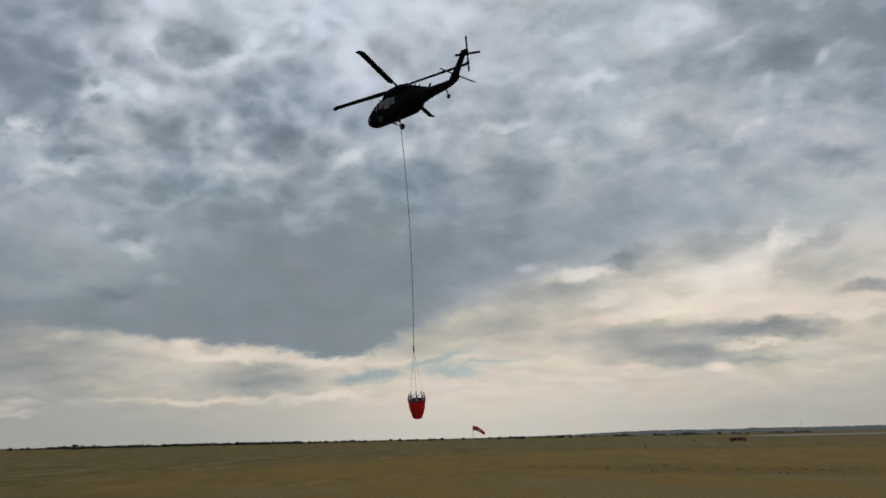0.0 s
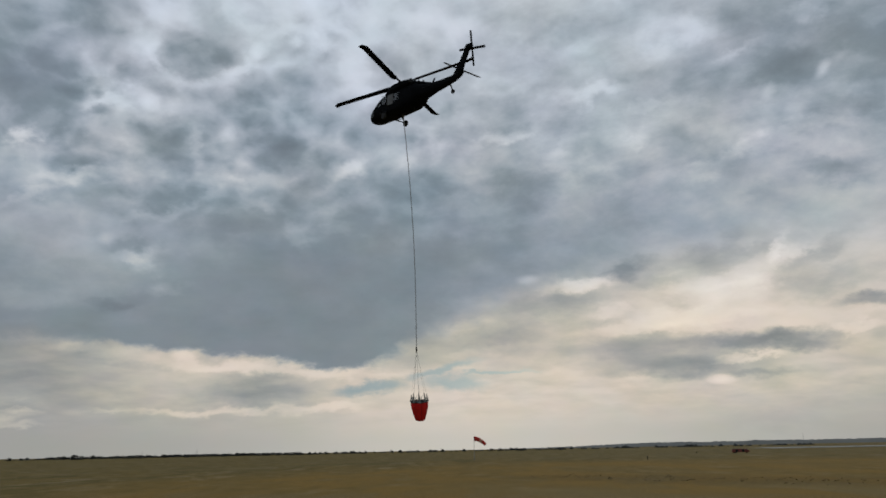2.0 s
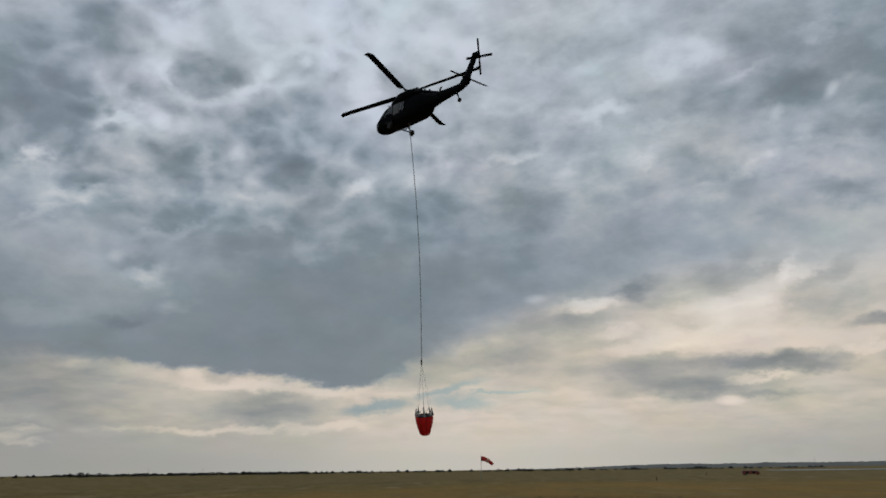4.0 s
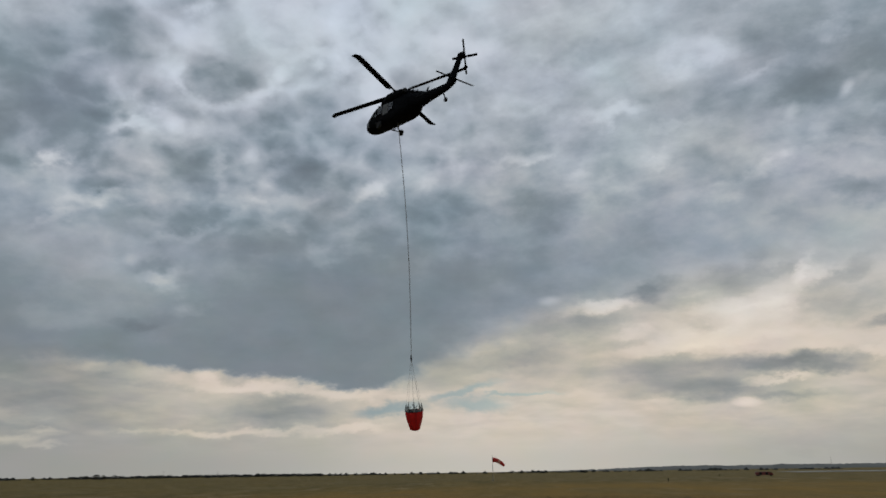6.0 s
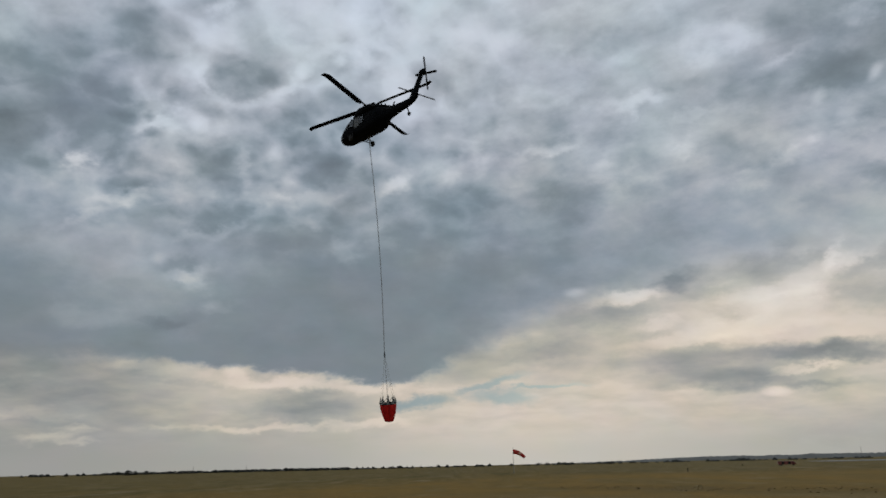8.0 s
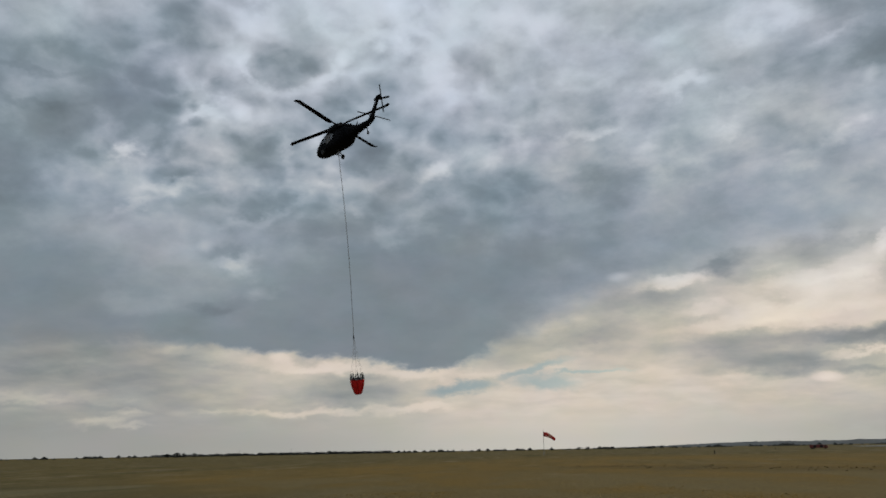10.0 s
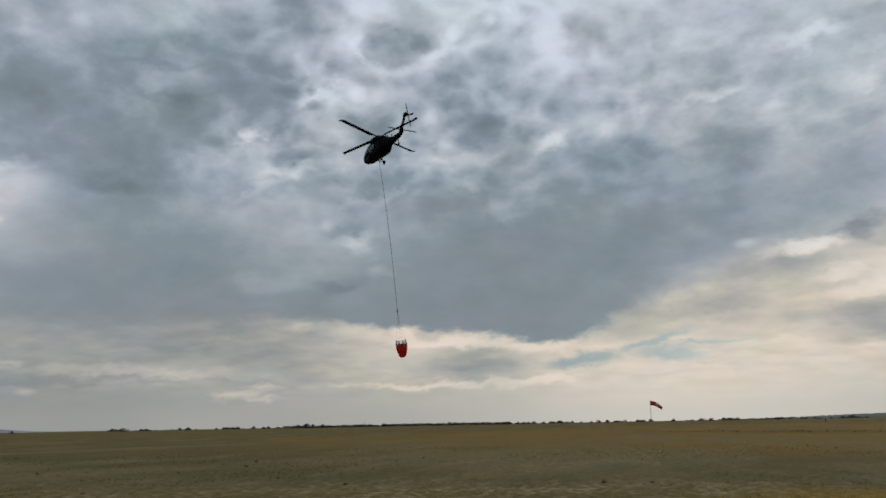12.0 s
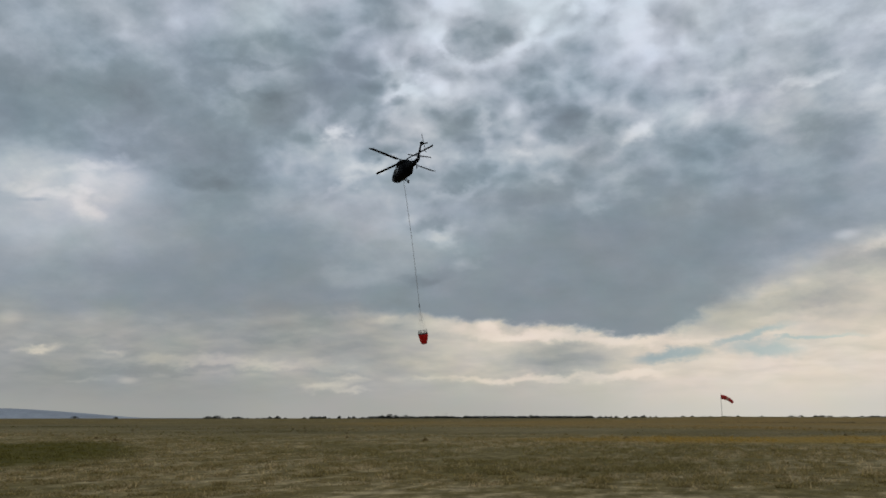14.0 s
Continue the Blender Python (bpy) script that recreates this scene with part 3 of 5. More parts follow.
    dry.inputs["Scale"].default_value = (105, 75, 1000)
    dg = tree.nodes.new("ShaderNodeTexGradient")
    dg.gradient_type = "SPHERICAL"
    link(tree, dry.outputs[0], dg.inputs[0])
    worn = math_node(tree, "MULTIPLY", smooth(tree, dg.outputs["Fac"], 0.0, 0.5), 0.8)
    speckle = math_node(tree, "ADD", math_node(tree, "MULTIPLY", spots, 0.55), math_node(tree, "MULTIPLY", tuft, 0.45))
    weeds = mix_color(tree, smooth(tree, speckle, 0.46, 0.62), (0.165, 0.126, 0.049), (0.34, 0.27, 0.155))
    col = mix_color(tree, worn, col, weeds)
    olive = math_node(tree, "MULTIPLY", smooth(tree, noise_node(tree, co, 0.07, 4.0, 0.6, distortion=0.7).outputs["Fac"], 0.50, 0.60), 0.6)
    col = mix_color(tree, math_node(tree, "MULTIPLY", olive, worn), col, (0.105, 0.088, 0.030))
    # ochre drifts of ripe grass
    for x, y, rx, ry, turn in ((74.0, -52.0, 46.0, 17.0, 20.0),):
        drift = tree.nodes.new("ShaderNodeMapping")
        drift.vector_type = "TEXTURE"
        link(tree, vec_node(tree, "MULTIPLY_ADD", noise_node(tree, co, 0.08, 4.0).outputs["Color"], (16.0, 16.0, 0.0), co), drift.inputs[0])
        drift.inputs["Location"].default_value = (x + 8.0, y + 8.0, 0)
        drift.inputs["Rotation"].default_value = (0, 0, radians(turn))
        drift.inputs["Scale"].default_value = (rx, ry, 1000)
        ripe = tree.nodes.new("ShaderNodeTexGradient")
        ripe.gradient_type = "SPHERICAL"
        link(tree, drift.outputs[0], ripe.inputs[0])
        col = mix_color(tree, math_node(tree, "MULTIPLY", smooth(tree, ripe.outputs["Fac"], 0.0, 0.5), 0.85), col, (0.250, 0.160, 0.036))
    # dark brown tussock grass along an old track
    track = tree.nodes.new("ShaderNodeMapping")
    track.vector_type = "TEXTURE"
    link(tree, vec_node(tree, "MULTIPLY_ADD", noise_node(tree, co, 0.05, 4.0).outputs["Color"], (44.0, 44.0, 0.0), co), track.inputs[0])
    track.inputs["Location"].default_value = (120.0, 258.0, 0)
    track.inputs["Rotation"].default_value = (0, 0, radians(-49))
    track.inputs["Scale"].default_value = (130, 46, 1000)
    tg = tree.nodes.new("ShaderNodeTexGradient")
    tg.gradient_type = "SPHERICAL"
    link(tree, track.outputs[0], tg.inputs[0])
    rough_grass = math_node(tree, "MULTIPLY", smooth(tree, tg.outputs["Fac"], 0.0, 0.6), smooth(tree, spots, 0.36, 0.60))
    col = mix_color(tree, math_node(tree, "MULTIPLY", rough_grass, 0.6), col, (0.100, 0.070, 0.028))
    # one damp green hollow
    warp = vec_node(tree, "MULTIPLY_ADD", noise_node(tree, co, 0.25, 3.0).outputs["Color"], (3.0, 3.0, 0.0), co)
    sp = tree.nodes.new("ShaderNodeMapping")
    sp.vector_type = "TEXTURE"
    link(tree, warp, sp.inputs[0])
    sp.inputs["Location"].default_value = (DAMP[0] + 1.5, DAMP[1] + 1.5, 0)
    sp.inputs["Rotation"].default_value = (0, 0, radians(DAMP[4]))
    sp.inputs["Scale"].default_value = (DAMP[2], DAMP[3], 1000)
    g = tree.nodes.new("ShaderNodeTexGradient")
    g.gradient_type = "SPHERICAL"
    link(tree, sp.outputs[0], g.inputs[0])
    damp = math_node(tree, "MULTIPLY", smooth(tree, g.outputs["Fac"], 0.0, 0.4), 0.9)
    col = mix_color(tree, damp, col, (0.080, 0.070, 0.016))
    grain = math_node(tree, "ADD", math_node(tree, "MULTIPLY", tuft, 0.6), math_node(tree, "MULTIPLY", straw, 0.4))
    return col, grain


def ground_material():
    m, tree, bsdf = new_material("dry_grassland")
    co = tree.nodes.new("ShaderNodeTexCoord").outputs["Object"]
    col, grain = grass_color(tree, co)
    col = mix_color(tree, 1.0, col, ramp_node(tree, grain, [(0.3, (0.45, 0.45, 0.44)), (0.5, (0.95, 0.95, 0.95)),
                                                            (0.68, (1.65, 1.62, 1.52))]), "MULTIPLY")
    link(tree, col, bsdf.inputs["Base Color"])
    bsdf.inputs["Roughness"].default_value = 0.95
    bsdf.inputs["Specular IOR Level"].default_value = 0.02
    b = tree.nodes.new("ShaderNodeBump")
    b.inputs["Strength"].default_value, b.inputs["Distance"].default_value = 0.5, 0.2
    link(tree, grain, b.inputs["Height"])
    link(tree, b.outputs[0], bsdf.inputs["Normal"])
    return m


def straw_material():
    m, tree, bsdf = new_material("dry_grass_blades")
    geo = tree.nodes.new("ShaderNodeNewGeometry")
    co = tree.nodes.new("ShaderNodeTexCoord").outputs["Object"]
    col, grain = grass_color(tree, co)
    col = mix_color(tree, 1.0, col, ramp_node(tree, geo.outputs["Random Per Island"], [(0.0, (0.62, 0.62, 0.63)), (0.6, (0.85, 0.85, 0.87)),
                                                                                       (0.9, (1.15, 1.14, 1.18)), (1.0, (1.5, 1.48, 1.5))]), "MULTIPLY")
    tree.nodes.remove(bsdf)
    front, back = tree.nodes.new("ShaderNodeBsdfDiffuse"), tree.nodes.new("ShaderNodeBsdfTranslucent")
    link(tree, col, front.inputs[0])
    link(tree, col, back.inputs[0])
    thin = tree.nodes.new("ShaderNodeAddShader")
    link(tree, front.outputs[0], thin.inputs[0])
    link(tree, back.outputs[0], thin.inputs[1])
    link(tree, thin.outputs[0], next(n for n in tree.nodes if n.type == "OUTPUT_MATERIAL").inputs[0])
    return m


# ---------------------------------------------------------------- mesh helpers


def finish(name, bm, mat, parent=None, label="", smooth_faces=True):
    bmesh.ops.recalc_face_normals(bm, faces=bm.faces)
    me = bpy.data.meshes.new(name)
    bm.to_mesh(me)
    bm.free()
    if smooth_faces:
        me.polygons.foreach_set("use_smooth", [True] * len(me.polygons))
        me.set_sharp_from_angle(angle=radians(38))
    me.materials.append(mat)
    ob = new(name, me)
    ob.parent = parent
    if label:
        tagged(ob, label)
    return ob


def part(name, bm, mat, parent, label=""):
    return finish(name, bm, mat, parent, label)


def thing(name, m, label, category, group="", kind=""):
    ob = new(name)
    ob.empty_display_size = 0.3
    ob.matrix_world = m
    return tagged(ob, label, category, group, kind)


def loft(bm, rings, close=True):
    """Skin over rings of points, all with as many points; the ends are filled."""
    made = [[bm.verts.new(p) for p in ring] for ring in rings]
    n = len(rings[0])
    for a, b in zip(made, made[1:]):
        for i in range(n):
            bm.faces.new((a[i], a[(i + 1) % n], b[(i + 1) % n], b[i]))
    if close:
        bm.faces.new(made[0])
        bm.faces.new(made[-1])
    return bm


def oval(x, bottom, top, half, power=2.6, n=28):
    """Rounded-square section across the body axis."""
    out, mid, tall = [], (bottom + top) / 2, (top - bottom) / 2
    for i in range(n):
        a = 2 * math.pi * i / n
        c, s = math.cos(a), math.sin(a)
        out.append((x, half * math.copysign(abs(c) ** (2 / power), c), mid + tall * math.copysign(abs(s) ** (2 / power), s)))
    return out


def tube(bm, a, b, r0, r1=None, n=10):
    """Round bar from a to b."""
    a, b, r1 = Vector(a), Vector(b), r0 if r1 is None else r1
    q = (b - a).to_track_quat("Z", "Y")
    ring = lambda c, r: [c + q @ Vector((r * math.cos(2 * math.pi * i / n), r * math.sin(2 * math.pi * i / n), 0)) for i in range(n)]
    return loft(bm, [ring(a, r0), ring(b, r1)])


def box(bm, low_corner, high_corner, bevel=0.0):
    v = bmesh.ops.create_cube(bm, size=1.0)["verts"]
    lo, hi = Vector(low_corner), Vector(high_corner)
    for p in v:
        p.co = Vector([lo[i] + (p.co[i] + 0.5) * (hi[i] - lo[i]) for i in range(3)])
    if bevel:
        edges = list({e for p in v for e in p.link_edges})
        bmesh.ops.bevel(bm, geom=edges, offset=bevel, segments=2, affect="EDGES")
    return bm


def lathe(bm, profile, n=32, wave=0.0, lobes=8):
    """Turned shape round z; wave scallops it into lobes."""
    rings = []
    for r, z in profile:
        rings.append([((r + wave * r * abs(math.cos(lobes * math.pi * i / n))) * math.cos(2 * math.pi * i / n),
                       (r + wave * r * abs(math.cos(lobes * math.pi * i / n))) * math.sin(2 * math.pi * i / n), z) for i in range(n)])
    return loft(bm, rings)


def wheel_parts(parent, centre, radius, width, name="wheel"):
    bm = bmesh.new()
    x, y, z = centre
    rings = []
    for dy, r in ((-0.5, 0.72), (-0.42, 0.95), (-0.2, 1.0), (0.2, 1.0), (0.42, 0.95), (0.5, 0.72)):
        rings.append([(x + radius * r * math.cos(2 * math.pi * i / 24), y + dy * width, z + radius * r * math.sin(2 * math.pi * i / 24)) for i in range(24)])
    tyre = part(name, loft(bm, rings), RUBBER, parent)
    bm = bmesh.new()
    tube(bm, (x, y - width * 0.52, z), (x, y + width * 0.52, z), radius * 0.55, n=16)
    part("rim", bm, DARK_STEEL, tyre)
    return tyre


def patch_on_side(bm, rows, side, offset, depth=0.02):
    """Panel with thickness that follows the body's side; rows of (z, fore x, aft x) from bottom to top."""
    fine = []
    for (z0, a0, b0), (z1, a1, b1) in zip(rows, rows[1:]):
        for k in range(4):
            f = k / 4
            fine.append((z0 + f * (z1 - z0), a0 + f * (a1 - a0), b0 + f * (b1 - b0)))
    fine.append(rows[-1])
    cols = [0, 0.25, 0.5, 0.75, 1]
    outer = [[bm.verts.new((a + (b - a) * c, side * (offset(a + (b - a) * c, z) + depth), z)) for c in cols] for z, a, b in fine]
    inner = [[bm.verts.new((a + (b - a) * c, side * (offset(a + (b - a) * c, z) - 0.03), z)) for c in cols] for z, a, b in fine]
    for g, flip in ((outer, 1), (inner, -1)):
        for r0, r1 in zip(g, g[1:]):
            for i in range(4):
                bm.faces.new((r0[i], r0[i + 1], r1[i + 1], r1[i])[::flip])
    rim = outer[0] + [r[-1] for r in outer[1:]] + outer[-1][-2::-1] + [r[0] for r in outer[-2:0:-1]]
    rim_in = inner[0] + [r[-1] for r in inner[1:]] + inner[-1][-2::-1] + [r[0] for r in inner[-2:0:-1]]
    for i in range(len(rim)):
        j = (i + 1) % len(rim)
        bm.faces.new((rim[i], rim[j], rim_in[j], rim_in[i]))
    return bm


# ---------------------------------------------------------------- ground
DAMP = (20.0, -100.0, 24.0, 9.0, 127.0)
SOCK_AT = (30.0, 641.0)
TRUCK_AT = (279.0, 694.0)


def ease(v):
    v = min(1.0, max(0.0, v))
    return v * v * (3 - 2 * v)


def ground_height(x, y):
    r = math.hypot(x - 30, y + 60)
    z = 1.2 * ease((r - 330) / 320) + 5.5 * ease((r - 800) / 3600)
    d = math.hypot(x - SOCK_AT[0], y - SOCK_AT[1])
    z += 2.4 * math.exp(-(d / 130) ** 2)
    z += 2.6 * math.exp(-(math.hypot(x - TRUCK_AT[0], y - TRUCK_AT[1]) / 150) ** 2)
    return z + 0.25 * noise.noise(Vector((x * 0.011, y * 0.011, 0.3))) * ease((r - 8) / 60)


def build_ground():
    rings = [0, 4, 8, 14, 20, 28, 36, 46, 58, 72, 88, 106, 126, 150, 180, 215, 255, 300, 345, 390, 440, 490, 530, 560, 585, 602, 620, 645, 680, 720, 760, 900,
             1100, 1400, 1800, 2400, 3200, 4200, 4850]
    n, cx, cy = 240, 57.0, -131.0
    verts, faces = [(cx, cy, ground_height(cx, cy))], []
    for r in rings[1:]:
        for i in range(n):
            a = 2 * math.pi * i / n
            x, y = cx + r * math.cos(a), cy + r * math.sin(a)
            verts.append((x, y, ground_height(x, y)))
    for i in range(n):
        faces.append((0, 1 + i, 1 + (i + 1) % n))
    for k in range(len(rings) - 2):
        for i in range(n):
            a, b = 1 + k * n, 1 + (k + 1) * n
            faces.append((a + i, b + i, b + (i + 1) % n, a + (i + 1) % n))
    me = bpy.data.meshes.new("ground")
    me.from_pydata(verts, [], faces)
    me.polygons.foreach_set("use_smooth", [True] * len(me.polygons))
    me.materials.append(ground_material())
    tagged(new("ground", me), "wide flat field of dry tan and olive grass", "ground", kind="structure")


build_ground()


def far_at(az, dist):
    """A place at an azimuth and distance from the field's viewing side."""
    x, y = 8.0 + dist * math.sin(radians(az)), -80.0 + dist * math.cos(radians(az))
    return x, y, ground_height(x, y)


def ridge(name, label, az0, az1, dist, height_of, mat, thick=220.0):
    """A long low rise of land with a crest of uneven height."""
    bm = bmesh.new()
    n, rings = 320, []
    for i in range(n + 1):
        az = az0 + (az1 - az0) * i / n
        x, y, z = far_at(az, dist)
        out_x, out_y = math.sin(radians(az)), math.cos(radians(az))
        h = max(0.4, height_of(az))
        rings.append([(x + out_x * k * thick, y + out_y * k * thick, z - 2 + (h + 2) * f) for k, f in
                      ((-1.0, 0.0), (-0.5, 0.55), (-0.2, 0.9), (0.0, 1.0), (0.3, 0.85), (0.8, 0.0))])
    made = [[bm.verts.new(p) for p in ring] for ring in rings]
    for a, b in zip(made, made[1:]):
        for i in range(5):
            bm.faces.new((a[i], a[i + 1], b[i + 1], b[i]))
    tagged(finish(name, bm, mat), label, "hills", kind="structure")


ridge("backdrop_hills", "low hills on the far horizon, tinted pale blue-grey for haze", -75, -36, 4300,
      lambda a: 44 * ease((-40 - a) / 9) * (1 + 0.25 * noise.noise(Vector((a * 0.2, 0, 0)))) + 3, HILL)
ridge("backdrop_ridge", "dark hazy wooded ridge along the horizon", 4, 62, 4200,
      lambda a: 15 * ease((a - 5) / 10) * (1 + 0.35 * noise.noise(Vector((a * 0.6, 3, 0)))) + 4.0 * noise.noise(Vector((a * 5, 1, 0))) + 3, RIDGE)


def build_runway():
    bm = bmesh.new()
    a, b = Vector(far_at(20.6, 1900)), Vector(far_at(40, 2150))
    side = Vector((b.y - a.y, a.x - b.x, 0)).normalized() * 170
    top = [p + Vector((0, 0, 0.25)) for p in (a - side, b - side, b + side, a + side)]
    low_ring = [p - Vector((0, 0, 0.6)) for p in top]
    loft(bm, [low_ring, top])
    tagged(finish("runway_apron", bm, CONCRETE), "long pale concrete apron across the far grass", "apron", kind="structure")


build_runway()

# ---------------------------------------------------------------- helicopter
HUB = Vector((0.0, 0.0, 49.5))
HUB_HEIGHT = 3.75
ATTITUDE = Euler((radians(0.36), radians(-2.0), radians(132.36))).to_matrix()
heli_base = HUB - ATTITUDE @ Vector((0, 0, HUB_HEIGHT))

SECTIONS = [(4.50, 0.66, 1.22, 0.38, 2.2), (4.40, 0.50, 1.42, 0.62, 2.4), (4.1, 0.42, 1.66, 0.88, 2.6), (3.7, 0.40, 1.86, 1.00, 2.7),
            (3.3, 0.40, 2.16, 1.07, 2.8), (2.85, 0.40, 2.48, 1.11, 2.9), (2.4, 0.40, 2.66, 1.15, 3.1), (1.8, 0.42, 2.78, 1.18, 3.4),
            (0.8, 0.45, 2.82, 1.18, 3.8), (-1.2, 0.45, 2.82, 1.18, 3.8), (-2.0, 0.46, 2.82, 1.17, 3.6), (-2.55, 0.55, 2.80, 1.12, 3.2),
            (-2.95, 0.70, 2.74, 1.02, 2.8), (-3.2, 0.90, 2.62, 0.84, 2.6), (-3.9, 1.04, 2.42, 0.64, 2.5), (-5.2, 1.18, 2.20, 0.50, 2.4),
            (-6.6, 1.28, 2.10, 0.42, 2.3), (-7.8, 1.40, 2.08, 0.34, 2.3), (-8.6, 1.58, 2.14, 0.25, 2.2), (-9.1, 1.82, 2.20, 0.14, 2.0)]


def half_width(x, z):
    """Half-width of the body at a station and height."""
    for s, t in zip(SECTIONS, SECTIONS[1:]):
        if s[0] >= x >= t[0]:
            f = (s[0] - x) / (s[0] - t[0])
            lo, hi, half, power = [s[i] + f * (t[i] - s[i]) for i in (1, 2, 3, 4)]
            u = min(0.995, abs(z - (lo + hi) / 2) / ((hi - lo) / 2))
            return half * (1 - u ** power) ** (1 / power)
    return 0.1


def aerofoil(chord, thick, lead=0.25):
    """Section of a blade: points (forward, up)."""
    return [(chord * lead, 0.0), (chord * (lead - 0.12), thick * 0.5), (chord * (lead - 0.45), thick * 0.38),
            (chord * (lead - 1.0), 0.0), (chord * (lead - 0.45), -thick * 0.3), (chord * (lead - 0.12), -thick * 0.45)]


def build_helicopter():
    heli = thing("helicopter", Matrix.Translation(heli_base) @ ATTITUDE.to_4x4(),
                 "dark drab military utility helicopter hovering with a slung bucket", "helicopter")
    bm = bmesh.new()
    loft(bm, [oval(*s) for s in SECTIONS])
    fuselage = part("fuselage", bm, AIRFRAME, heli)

    # gearbox fairing over the cabin roof
    bm = bmesh.new()
    loft(bm, [oval(2.05, 2.62, 2.92, 0.50, 2.4), oval(1.9, 2.6, 3.14, 0.74, 2.6), oval(1.2, 2.6, 3.40, 0.90, 2.8), oval(0.2, 2.6, 3.52, 0.95, 2.8),
              oval(-1.0, 2.6, 3.50, 0.90, 2.8), oval(-2.2, 2.55, 3.34, 0.74, 2.5), oval(-3.4, 2.35, 2.86, 0.48, 2.3), oval(-4.6, 2.16, 2.42, 0.16, 2.0)])
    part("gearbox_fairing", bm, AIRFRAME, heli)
    for side in (1, -1):
        bm = bmesh.new()
        shift = lambda ring: [(x, y + side * 0.88, z) for x, y, z in ring]
        loft(bm, [shift(oval(*s)) for s in ((0.95, 2.72, 3.02, 0.20, 2.2), (0.75, 2.62, 3.14, 0.30, 2.4), (0.1, 2.50, 3.34, 0.48, 2.6),
                                            (-1.4, 2.50, 3.34, 0.48, 2.6), (-2.4, 2.58, 3.18, 0.36, 2.4))])
        nacelle = part("engine_nacelle", bm, AIRFRAME, heli)
        bm = bmesh.new()
        tube(bm, (-2.2, side * 0.90, 2.87), (-2.75, side * 1.12, 2.88), 0.25, 0.22, 18)
        part("exhaust", bm, DARK_STEEL, nacelle)
        bm = bmesh.new()
        tube(bm, (0.93, side * 0.88, 2.87), (1.0, side * 0.88, 2.87), 0.17, 0.14, 16)
        part("intake", bm, DARK_STEEL, nacelle)

    # tail fin, swept back
    bm = bmesh.new()
    rings = []
    for lead, trail, z, thick in ((-7.35, -9.1, 1.65, 0.36), (-7.85, -9.25, 2.3, 0.28), (-8.68, -9.72, 3.3, 0.24), (-9.30, -10.22, 4.2, 0.22), (-9.56, -10.38, 4.58, 0.16)):
        c = lead - trail
        rings.append([(lead - c * f, k * thick / 2, z) for f, k in ((0, 0), (0.12, 0.8), (0.4, 1), (0.75, 0.6), (1, 0), (0.75, -0.6), (0.4, -1), (0.12, -0.8))])
    loft(bm, rings)
    part("tail_fin", bm, AIRFRAME, heli)

    # stabilator across the tail
    bm = bmesh.new()
    rings = []
    for y, lead, chord in ((-2.19, -8.72, 0.78), (-1.0, -8.55, 1.02), (0, -8.45, 1.12), (1.0, -8.55, 1.02), (2.19, -8.72, 0.78)):
        rings.append([(lead - chord * f, y, 2.25 + k) for f, k in ((0, 0), (0.12, 0.06), (0.45, 0.07), (1, 0), (0.45, -0.05), (0.12, -0.05))])
    loft(bm, rings)
    pivot = Matrix.Translation((-8.9, 0, 2.25))
    bm.transform(pivot @ Matrix.Rotation(radians(-28), 4, "Y") @ pivot.inverted())
    part("stabilator", bm, AIRFRAME, heli)

    # main rotor
    bm = bmesh.new()
    tube(bm, (0, 0, 3.25), (0, 0, 3.86), 0.16, 0.13, 16)
    lathe_ring = [(0.34, 3.60), (0.40, 3.68), (0.40, 3.80), (0.22, 3.92)]
    loft(bm, [[(r * math.cos(2 * math.pi * i / 20), r * math.sin(2 * math.pi * i / 20), z) for i in range(20)] for r, z in lathe_ring])
    rotor = part("main_rotor", bm, DARK_STEEL, heli, "four-bladed main rotor head with dark blades at rest")
    bm = bmesh.new()
    tube(bm, (0, 0, 3.34), (0, 0, 3.40), 0.42, 0.42, 20)
    part("swash_plate", bm, DARK_STEEL, rotor)
    cone = radians(1.0)
    for k in range(4):
        turn = Matrix.Translation((0, 0, HUB_HEIGHT - 0.03)) @ Matrix.Rotation(radians(9.3), 4, "Y") @ Matrix.Rotation(radians(24 + 90 * k), 4, "Z") @ Matrix.Rotation(-cone, 4, "Y")
        bm = bmesh.new()
        rings = []
        for r, back, chord, thick, twist in ((1.25, 0, 0.36, 0.12, 14), (1.7, 0, 0.60, 0.09, 13), (4.5, 0, 0.60, 0.085, 10), (7.55, 0, 0.60, 0.08, 7),
                                             (7.70, 0, 0.62, 0.08, 7), (8.18, -0.26, 0.48, 0.05, 6)):
            sec = aerofoil(chord, thick)
            t = radians(twist)
            rings.append([(r, back + f * math.cos(t) - u * math.sin(t), f * math.sin(t) + u * math.cos(t)) for f, u in sec])
        loft(bm, rings)
        bm.transform(turn)
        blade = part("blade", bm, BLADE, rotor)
        bm = bmesh.new()
        tube(bm, turn @ Vector((0.3, 0, 0)), turn @ Vector((1.35, 0, 0)), 0.13, 0.09, 12)
        tube(bm, turn @ Vector((0.7, 0.25, -0.28)), turn @ Vector((0.85, 0.12, 0)), 0.035, n=8)
        part("blade_cuff", bm, DARK_STEEL, rotor)

    # tail rotor on the starboard side, canted
    centre = Vector((-9.87, -0.42, 4.3))
    cant = Matrix.Translation(centre) @ Matrix.Rotation(radians(-20), 4, "X")
    bm = bmesh.new()
    tube(bm, cant @ Vector((0, -0.12, 0)), cant @ Vector((0, 0.42, 0)), 0.17, 0.20, 16)
    tail_rotor = part("tail_rotor", bm, DARK_STEEL, heli)
